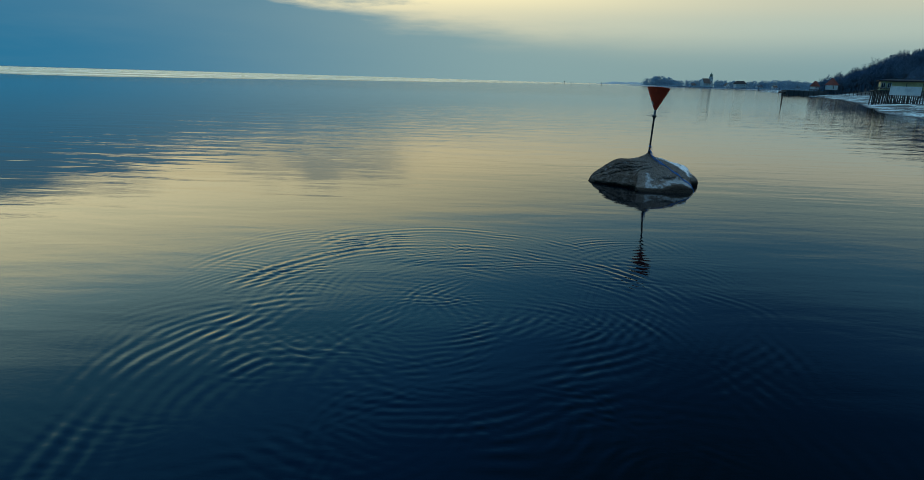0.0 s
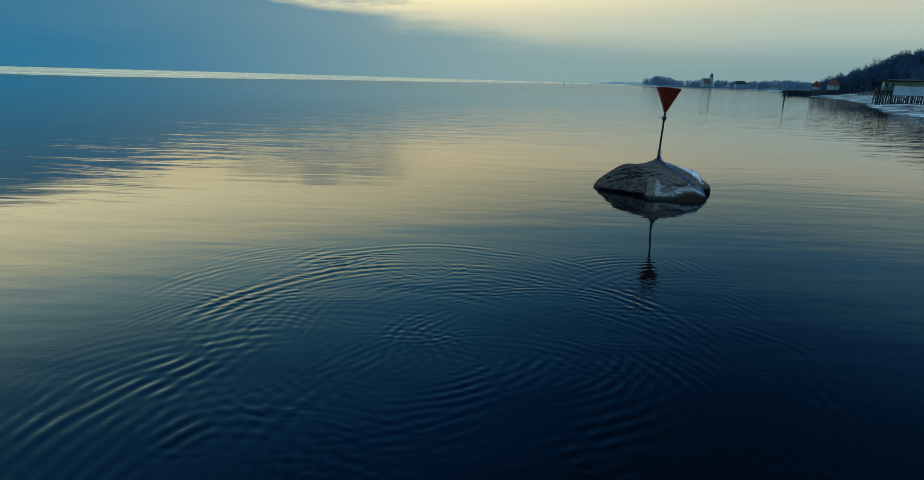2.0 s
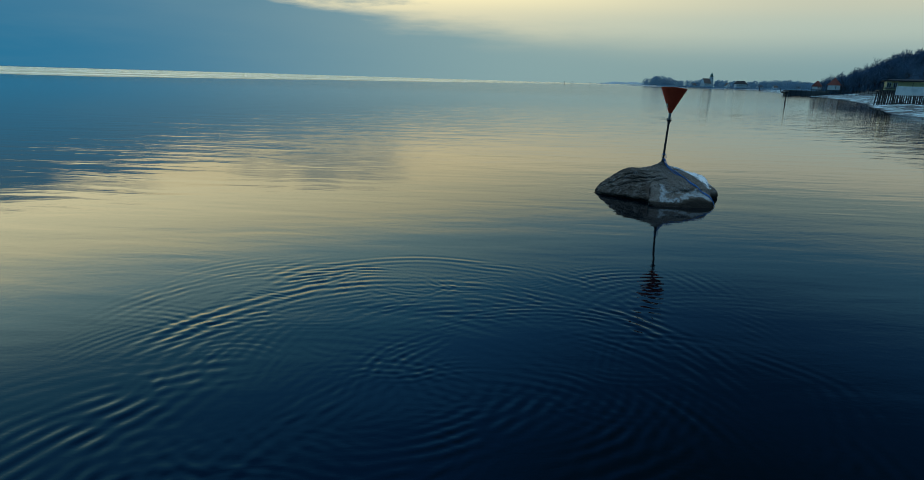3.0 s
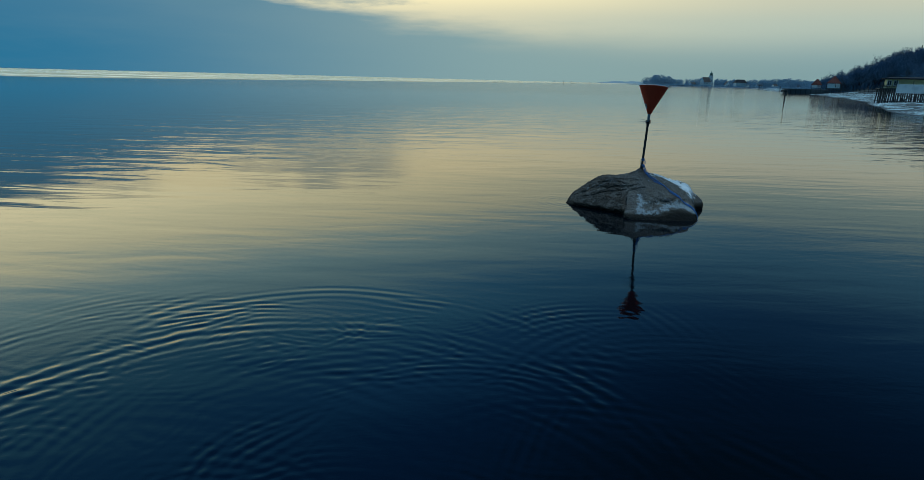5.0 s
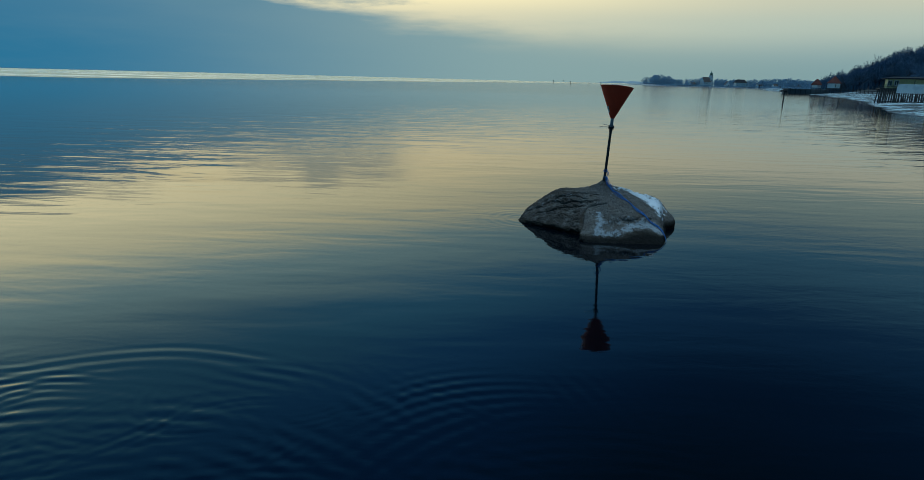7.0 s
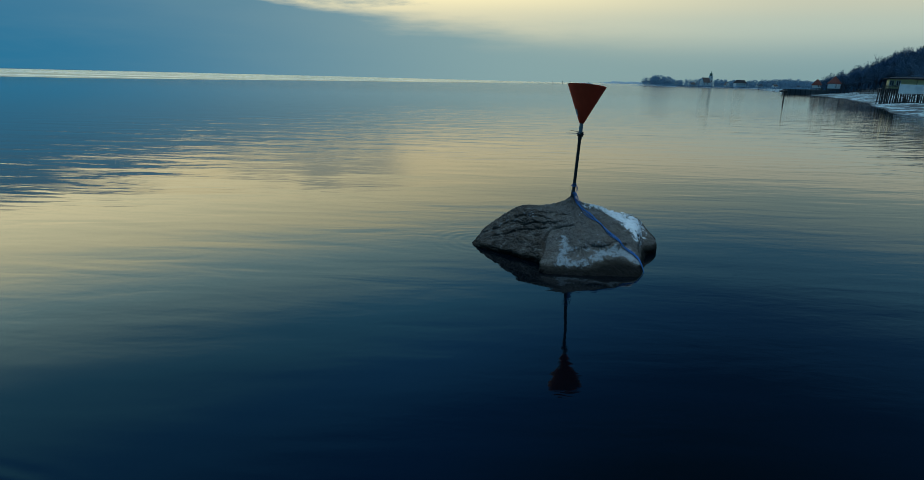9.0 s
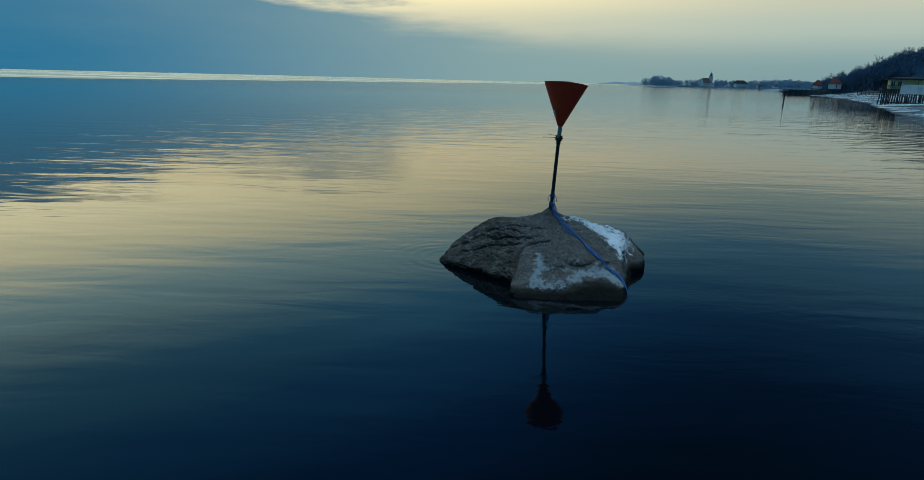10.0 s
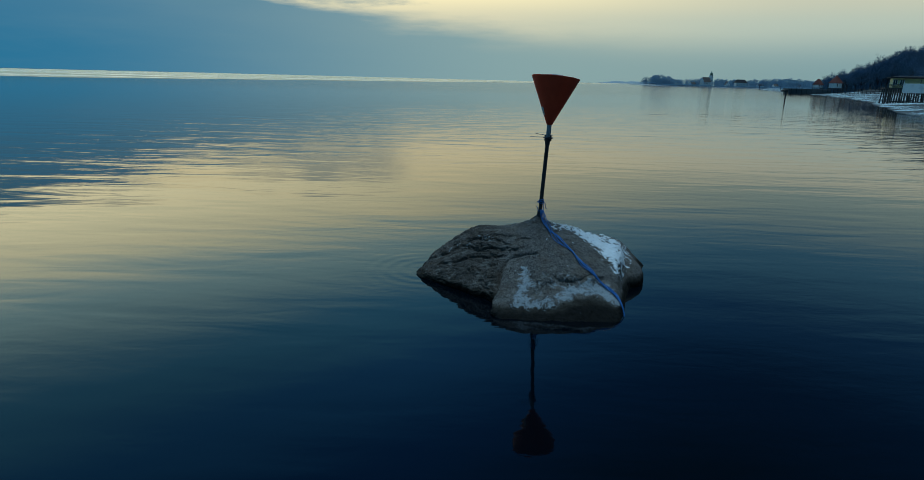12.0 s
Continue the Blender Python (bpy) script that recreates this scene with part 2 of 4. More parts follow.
def beach_surface(n, i):
    where = place_of(n)
    split = n.add("ShaderNodeSeparateXYZ")
    n.put(split.inputs[0], where)
    broad = n.noise(n.stretch(where, (1.0, 0.55, 1.0), 0.4), 0.16, 5, 0.6)
    fine = n.noise(where, 1.1, 5, 0.7)
    cover = n.math("ADD", broad, n.math("MULTIPLY", n.math("SUBTRACT", fine, 0.5), 0.9))
    snow = n.smooth(cover, 0.47, 0.57)
    wet = n.smooth(n.math("ADD", split.outputs[2], n.math("MULTIPLY", n.math("SUBTRACT", broad, 0.5), 0.5)), 0.02, 0.16)
    snow = n.math("MULTIPLY", snow, wet)
    inland = n.smooth(split.outputs[2], 1.6, 3.2, 1.0, 0.06)
    snow = n.math("MULTIPLY", snow, inland)
    ground = n.mix(n.smooth(fine, 0.3, 0.7), (0.030, 0.032, 0.034), (0.080, 0.082, 0.080))
    n.put(i["Base Color"], n.mix(snow, ground, (0.60, 0.75, 0.77)))
    n.put(i["Roughness"], 0.85)
    n.put(i["Normal"], bumped(n, fine, 0.15, 0.6))


def painted_cone(n, i):
    where = place_of(n)
    fade = n.noise(where, 3.0, 5, 0.6)
    scuff = n.noise(n.stretch(where, (9.0, 9.0, 2.0)), 3.0, 5, 0.65)
    base = n.mix(n.smooth(fade, 0.35, 0.7), (0.82, 0.058, 0.018), (0.94, 0.085, 0.028))
    base = n.mix(n.smooth(scuff, 0.62, 0.75, 0.0, 0.6), base, (0.16, 0.06, 0.035))
    n.put(i["Base Color"], base)
    n.put(i["Roughness"], n.smooth(scuff, 0.3, 0.7, 0.42, 0.65))
    n.put(i["Normal"], bumped(n, scuff, 0.004, 0.6))


def glow_band_surface(n, i):
    where = place_of(n)
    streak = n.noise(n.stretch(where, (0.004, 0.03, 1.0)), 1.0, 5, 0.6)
    # warm base and specular tint put the sky glow's reflection into the colour
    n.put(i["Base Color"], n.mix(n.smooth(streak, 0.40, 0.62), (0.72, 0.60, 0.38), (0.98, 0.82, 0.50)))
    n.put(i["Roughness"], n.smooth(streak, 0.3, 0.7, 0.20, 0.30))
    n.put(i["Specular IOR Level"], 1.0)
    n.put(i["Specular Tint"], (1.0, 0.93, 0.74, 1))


GLOW_BAND = material("glow_tinted_water", glow_band_surface)
WATER = material("lake_water", water_surface)
ROCK = material("weathered_rock", rock_surface)
SNOW = material("frozen_snow", snow_surface)
BEACH = material("snowy_beach", beach_surface)
RED = material("faded_red_paint", painted_cone)
STEEL = plain("rusty_dark_steel", (0.045, 0.045, 0.05), 0.5, 0.6, 0.3, 6, 0.003, (0.07, 0.045, 0.03))
ZINC = plain("galvanised_steel", (0.42, 0.45, 0.48), 0.42, 0.7, 0.2, 8, 0.002, (0.2, 0.2, 0.2))
PIPE = plain("scuffed_pipe", (0.26, 0.29, 0.31), 0.5, 0.4, 0.35, 7, 0.002, (0.50, 0.54, 0.56))
ROPE = plain("blue_polypropylene", (0.018, 0.16, 0.46), 0.55, 0.0, 0.35, 20, 0.004)
CAP = plain("weathered_zinc_cap", (0.20, 0.22, 0.24), 0.6, 0.4, 0.25, 8, 0.002, (0.12, 0.12, 0.12))
STICKER = plain("white_sticker", (0.70, 0.72, 0.72), 0.5, 0.0, 0.1, 12, 0.001)
TIMBER = plain("wet_dark_timber", (0.066, 0.066, 0.066), 0.75, 0.0, 0.35, 1.5, 0.02)
BARK = plain("bare_bark", (0.050, 0.060, 0.072), 0.9, 0.0, 0.3, 0.8, 0.03)
# both twig colours have the blue haze of distance mixed in
HAZED_FAR_TWIGS = plain("hazed_far_twigs", (0.19, 0.33, 0.44), 0.95, 0.0, 0.12, 0.02, 0.01)
HAZED_TWIGS = plain("hazed_bare_twigs", (0.065, 0.15, 0.245), 0.95, 0.0, 0.25, 0.6, 0.01)
CONIFER = plain("conifer_needles", (0.030, 0.050, 0.038), 0.9, 0.0, 0.3, 0.6, 0.02)
YELLOW = plain("yellow_boards", (0.72, 0.66, 0.34), 0.7, 0.0, 0.12, 0.8, 0.01, (0.55, 0.50, 0.28))
WHITE = plain("white_plaster", (0.83, 0.84, 0.83), 0.8, 0.0, 0.06, 0.5, 0.01, (0.60, 0.62, 0.62))
DARK_ROOF = plain("dark_slate_roof", (0.018, 0.021, 0.027), 0.9, 0.0, 0.3, 0.7, 0.02)
RED_ROOF = plain("red_tile_roof", (0.15, 0.035, 0.024), 0.75, 0.0, 0.25, 1.2, 0.03, (0.12, 0.05, 0.04))
BROWN_ROOF = plain("brown_tile_roof", (0.105, 0.082, 0.075), 0.8, 0.0, 0.25, 0.8, 0.03)
COPPER = plain("green_copper", (0.10, 0.20, 0.17), 0.6, 0.2, 0.2, 0.8, 0.01)
STONE = plain("harbour_stone", (0.12, 0.135, 0.145), 0.85, 0.0, 0.35, 0.6, 0.05)
PANE = plain("dark_window_glass", (0.03, 0.04, 0.05), 0.12, 0.0, 0.1, 1.0, 0.0)
LAND = plain("winter_ground", (0.07, 0.065, 0.05), 0.95, 0.0, 0.35, 0.15, 0.1, (0.35, 0.38, 0.40))


# ---- building helpers ----
def mesh_of(name, bm, mat, smooth=False):
    data = bpy.data.meshes.new(name)
    bm.normal_update()
    bm.to_mesh(data)
    bm.free()
    data.materials.append(mat)
    if smooth:
        for polygon in data.polygons:
            polygon.use_smooth = True
    return data


def part(name, bm, mat, parent=None, label="", smooth=False):
    ob = new(name, mesh_of(name, bm, mat, smooth))
    if parent is not None:
        ob.parent = parent
    return tagged(ob, label)


def base_of(name, m, label, category, group="", kind=""):
    ob = new(name)
    ob.empty_display_size = 0.2
    ob.matrix_world = m
    return tagged(ob, label, category, group, kind)


def box(bm, low, high, bevel=0.0):
    made = bmesh.ops.create_cube(bm, size=1.0)["verts"]
    lo, hi = Vector(low), Vector(high)
    for v in made:
        v.co = Vector([lo[k] + (v.co[k] + 0.5) * (hi[k] - lo[k]) for k in range(3)])
    if bevel:
        edges = list({e for v in made for e in v.link_edges})
        bmesh.ops.bevel(bm, geom=edges, offset=bevel, segments=1, affect="EDGES")
    return bm


def rod(bm, a, b, ra, rb=None, sides=8):
    """A tapered round bar from a to b."""
    a, b = Vector(a), Vector(b)
    rb = ra if rb is None else rb
    way = b - a
    turn = way.to_track_quat("Z", "Y").to_matrix().to_4x4()
    made = bmesh.ops.create_cone(bm, cap_ends=True, segments=sides, radius1=ra, radius2=max(rb, 1e-4), depth=way.length)["verts"]
    bmesh.ops.transform(bm, matrix=Matrix.Translation((a + b) / 2) @ turn, verts=made)
    return bm


def lathe(bm, profile, sides=32, m=None):
    """Turns a profile of (radius, height) round the z axis."""
    m = m or Matrix()
    rings = []
    for r, z in profile:
        rings.append([bm.verts.new(m @ Vector((r * math.cos(2 * math.pi * k / sides), r * math.sin(2 * math.pi * k / sides), z))) for k in range(sides)])
    for low, high in zip(rings, rings[1:]):
        for k in range(sides):
            bm.faces.new((low[k], low[(k + 1) % sides], high[(k + 1) % sides], high[k]))
    bm.faces.new(rings[0][::-1])
    bm.faces.new(rings[-1])
    return bm


def tube_along(bm, points, radius, sides=6):
    """A round strand through points."""
    pts = [Vector(p) for p in points]
    rings = []
    for k, p in enumerate(pts):
        way = (pts[min(k + 1, len(pts) - 1)] - pts[max(k - 1, 0)]).normalized()
        turn = way.to_track_quat("Z", "Y")
        rings.append([bm.verts.new(p + turn @ Vector((radius * math.cos(2 * math.pi * s / sides), radius * math.sin(2 * math.pi * s / sides), 0))) for s in range(sides)])
    for low, high in zip(rings, rings[1:]):
        for s in range(sides):
            bm.faces.new((low[s], low[(s + 1) % sides], high[(s + 1) % sides], high[s]))
    bm.faces.new(rings[0][::-1])
    bm.faces.new(rings[-1])
    return bm


def grid_mesh(name, xs, ys, zs, mat, keep=None, smooth=True):
    """A sheet over the plan: zs[row, column] at (xs, ys); keep picks its cells."""
    rows, cols = zs.shape
    gx, gy = np.meshgrid(xs, ys) if np.ndim(xs) == 1 else (xs, ys)
    co = np.stack([gx, gy, zs], -1).reshape(-1, 3)
    idx = np.arange(rows * cols).reshape(rows, cols)
    quads = np.stack([idx[:-1, :-1], idx[:-1, 1:], idx[1:, 1:], idx[1:, :-1]], -1)
    quads = quads[keep] if keep is not None else quads.reshape(-1, 4)
    used, inverse = np.unique(quads, return_inverse=True)
    data = bpy.data.meshes.new(name)
    data.from_pydata(co[used].tolist(), [], inverse.reshape(-1, 4).tolist())
    data.materials.append(mat)
    for polygon in data.polygons:
        polygon.use_smooth = smooth
    return data, used


ROCK_AT = Vector((9.18, 30.79, -0.15))


# ---- the lake: one sheet to the horizon, with the ring waves of its near part ----
def spread(fine_low, fine_high, step, low, high, growth=1.22):
    inner = list(np.arange(fine_low, fine_high + step / 2, step))
    up, s = [inner[-1]], step
    while up[-1] < high:
        s *= growth
        up.append(min(high, up[-1] + s))
    down, s = [inner[0]], step
    while down[-1] > low:
        s *= growth
        down.append(max(low, down[-1] - s))
    return np.array(down[:0:-1] + inner + up[1:])


def ring_waves(gx, gy):
    """Bow-shaped wakes crossing each other: (centre, half-axes, reach inwards, wavelength, height, facing, spread of angles)."""
    fronts = [
        ((-0.3, 12.6), (5.2, 5.0), 1.1, 0.40, 0.0066, 128, 62),
        ((-0.3, 12.6), (5.3, 5.2), 0.9, 0.34, 0.0046, 40, 48),
        ((-0.4, 15.6), (4.5, 3.9), 0.9, 0.42, 0.0066, 122, 55),
        ((0.2, 15.4), (4.2, 3.9), 0.8, 0.33, 0.0046, 42, 40),
        ((-3.0, 9.6), (2.9, 3.6), 0.9, 0.34, 0.0050, 150, 48),
        ((-0.4, 8.0), (5.0, 6.4), 1.3, 0.38, 0.0060, 172, 34),
        ((-2.7, 8.2), (1.7, 1.9), 1.0, 0.32, 0.0034, 80, 70),
        ((0.4, 13.6), (2.4, 2.1), 0.6, 0.28, 0.0028, 100, 75),
        ((3.6, 12.2), (3.2, 2.6), 0.7, 0.30, 0.0026, 60, 60),
        ((-1.2, 16.2), (2.2, 2.1), 0.6, 0.27, 0.0026, 110, 70),
    ]
    z = np.zeros_like(gx)
    for (cx, cy), (ax, ay), reach, length, high, facing, angle in fronts:
        near = (np.abs(gx - cx) < ax + 2.5) & (np.abs(gy - cy) < ay + 2.5)
        dx, dy = (gx[near] - cx) / ax, (gy[near] - cy) / ay
        turn = (np.degrees(np.arctan2(dy, dx)) - facing + 180) % 360 - 180
        s = (np.hypot(dx, dy) - 1) * math.sqrt(ax * ay)
        s = s + 0.10 * np.sin(turn / 19.0 + cx) + 0.035 * np.sin(turn / 6.5 + 3 * cy)
        uneven = 0.62 + 0.38 * np.sin(turn / 10.0 + 2 * cx + 1.3 * s) * np.sin(turn / 23.0 + cy)
        fade = np.where(s > 0, np.exp(-(s / 0.30) ** 2), np.exp(-(s / reach) ** 2))
        wave = np.cos(2 * np.pi * s / length * (1 - 0.10 * np.clip(s, -2, 0)))
        z[near] += uneven * high * fade * np.exp(-(turn / angle) ** 4) * wave
    # short bowed wave trains left over from older wakes, most of them running outwards
    rng = random.Random(21)
    for _ in range(130):
        cx, cy = rng.uniform(-6.5, 6.5), rng.uniform(6.3, 18.6)
        way = math.atan2(cy - 11.5, cx + 0.3) + rng.gauss(0, 0.55)
        length = rng.uniform(0.20, 0.36)
        long_, wide, high = rng.uniform(0.35, 0.8), rng.uniform(0.6, 1.5), rng.uniform(0.0010, 0.0028)
        near = (np.abs(gx - cx) < 4) & (np.abs(gy - cy) < 4)
        dx, dy = gx[near] - cx, gy[near] - cy
        a, b = dx * math.cos(way) + dy * math.sin(way), dy * math.cos(way) - dx * math.sin(way)
        a = a + rng.uniform(0.05, 0.22) * b * b
        z[near] += high * np.exp(-(a / long_) ** 2 - (b / wide) ** 2) * np.cos(2 * np.pi * a / length)
    # the smallest wavelets between them
    for _ in range(170):
        cx, cy = rng.uniform(-5.5, 4.0), rng.uniform(6.3, 18.0)
        way, bow = math.atan2(cy - 11.0, cx + 0.3) + rng.gauss(0, 0.9), rng.uniform(-0.5, 0.5)
        length, long_, wide, high = rng.uniform(0.16, 0.23), rng.uniform(0.2, 0.42), rng.uniform(0.35, 0.8), rng.uniform(0.0006, 0.0016)
        near = (np.abs(gx - cx) < 2) & (np.abs(gy - cy) < 2)
        dx, dy = gx[near] - cx, gy[near] - cy
        a, b = dx * math.cos(way) + dy * math.sin(way), dy * math.cos(way) - dx * math.sin(way)
        a = a + bow * b * b
        z[near] += high * np.exp(-(a / long_) ** 2 - (b / wide) ** 2) * np.cos(2 * np.pi * a / length)
    edge = np.clip((gx + 9.5) / 2, 0, 1) * np.clip((9.5 - gx) / 2, 0, 1) * np.clip((gy - 5.0) / 1.5, 0, 1) * np.clip((21.5 - gy) / 1.5, 0, 1)
    patchy = 0.72 + 0.45 * np.sin(1.15 * gx + 0.6 * gy + 0.8) * np.sin(0.95 * gy - 0.55 * gx + 1.9) + 0.25 * np.sin(2.3 * gx - 1.7 * gy)
    edge = edge * np.clip(patchy, 0.15, 1.15)
    # slow rings round the boulder's foot
    far = np.hypot((gx - ROCK_AT.x + 2.6) / 1.0, gy - ROCK_AT.y - 0.3)
    rings = 0.0008 * np.exp(-((far - 0.9) / 0.7) ** 2) * np.cos(2 * np.pi * far / 0.34)
    return z * edge + rings


def build_lake():
    xs = spread(-9.5, 9.5, 0.038, -4800, 4800)
    ys = np.concatenate([spread(5.0, 21.5, 0.038, -400, 28), np.arange(28.08, 33.6, 0.06), spread(33.66, 33.7, 0.06, 33.6, 4900)[1:]])
    gx, gy = np.meshgrid(xs, ys)
    data, _ = grid_mesh("water", xs, ys, ring_waves(gx, gy), WATER)
    tagged(new("water", data), "calm dark blue lake water with faint ripples and wakes", "lake", kind="structure")


build_lake()


def build_glow_band():
    """Far out, an added sheet for water mirroring the glow lies beyond a slanting edge."""
    xs = np.concatenate([np.arange(-1500, 200, 6.0), np.arange(200, 1460, 15.0)])
    edge = 900 + 2.7 * xs
    edge = np.maximum(edge, 345 + 0.28 * np.abs(xs + 240))
    edge = edge + np.array([18 * noise.fractal(Vector((x * 0.012, 0, 0)), 0.6, 2.1, 4) for x in xs]) * (1 + np.abs(xs + 250) / 500)
    steps = np.array([0.0, 0.02, 0.1, 0.3, 1.0])[:, None]
    ys = edge[None, :] * (1 - steps) + 4880 * steps
    x = np.repeat(xs[None, :], 5, 0)
    data, _ = grid_mesh("ice", x, ys, np.full_like(x, 0.06), GLOW_BAND)
    tagged(new("far_glow_band", data), "pale band of far ruffled water with the sky's glow painted in", "ice", kind="structure")


build_glow_band()

# ---- the boulder ----
def fbm(gx, gy, gz, scale, octaves=3):
    out = np.empty(gx.size)
    for k, (a, b, c) in enumerate(zip(gx.ravel(), gy.ravel(), gz.ravel())):
        out[k] = noise.fractal(Vector((a, b, c)) * scale, 0.6, 2.1, octaves)
    return out.reshape(gx.shape)


def rock_body(u, v, z):
    """Signed distance to the boulder without its relief: a front block, a long flank, a shoulder, a knob behind and the peak."""
    def cut(a, b, c, d):
        return (a * u + b * v + c * z - d) / math.sqrt(a * a + b * b + c * c)

    def under(b, c, d):
        return cut(-b, -c, 1.0, d)

    def hull(faces, k):
        m = np.max(faces, axis=0)
        return m + k * np.log(sum(np.exp((f - m) / k) for f in faces))

    block = hull([
        under(0.0, 0.365, 1.55),
        under(0.0, 0.48, 1.57),
        under(0.05, 0.95, 2.98),
        under(0.38, 0.0, 1.58),
        under(-0.24, 0.08, 1.47),
        cut(0.02, -1.0, 0.16, 3.20),
        cut(0.0, -1.0, -0.60, 3.08),
        cut(-1.0, 0.29, 0.10, 0.54),
        cut(-1.0, -0.55, 0.0, 2.68),
        cut(0.949, -0.316, 0.36, 2.24),
        cut(0.60, -0.80, 0.20, 3.16),
        cut(0.0, 1.3, 1.0, 1.62),
    ], 0.055)
    flank = hull([
        under(0.13, 0.0, 1.46),
        under(0.78, 0.0, 2.42),
        cut(-1.0, 0.20, 0.55, 2.98),
        cut(-0.67, -0.74, 0.12, 2.22),
        cut(-0.67, -0.74, -0.55, 2.05),
        cut(-0.67, -0.74, 1.15, 2.51),
        cut(0.0, 1.6, 1.0, 2.0),
        cut(3.0, 0.0, 1.0, 1.2),
        cut(0.0, -1.0, 0.4, 2.35),
        under(0.0, 0.40, 1.62),
    ], 0.05)
    shoulder = hull([
        under(-0.24, 0.08, 1.47),
        under(0.0, 0.365, 1.55),
        cut(0.89, -0.455, 0.55, 2.17),
        cut(0.0, -2.2, 1.0, 5.06),
        cut(0.0, 1.3, 1.0, 1.75),
        cut(-3.0, 0.0, 1.0, 0.9),
    ], 0.06)
    knob = (np.sqrt(((u - 1.84) / 0.71) ** 2 + ((v - 0.05) / 0.85) ** 2 + ((z - 0.20) / 0.56) ** 2) - 1) * 0.56
    reach = np.sqrt((u / 1.2) ** 2 + v ** 2 + 0.002)
    peak = (z - (1.66 - 0.75 * reach - 2.5 * np.maximum(reach - 0.45, 0))) / 1.3
    pieces = [block, flank, shoulder, knob, peak]
    least = np.min(pieces, axis=0)
    return least - 0.025 * np.log(sum(np.exp(-(p - least) / 0.025) for p in pieces))


def from_line(u, v, line):
    """Distance in plan from a bent line."""
    best = np.full(u.shape, 9.0)
    for (a, b), (c, d) in zip(line, line[1:]):
        s = np.clip(((u - a) * (c - a) + (v - b) * (d - b)) / ((c - a) ** 2 + (d - b) ** 2), 0, 1)
        best = np.minimum(best, np.hypot(u - a - s * (c - a), v - b - s * (d - b)))
    return best


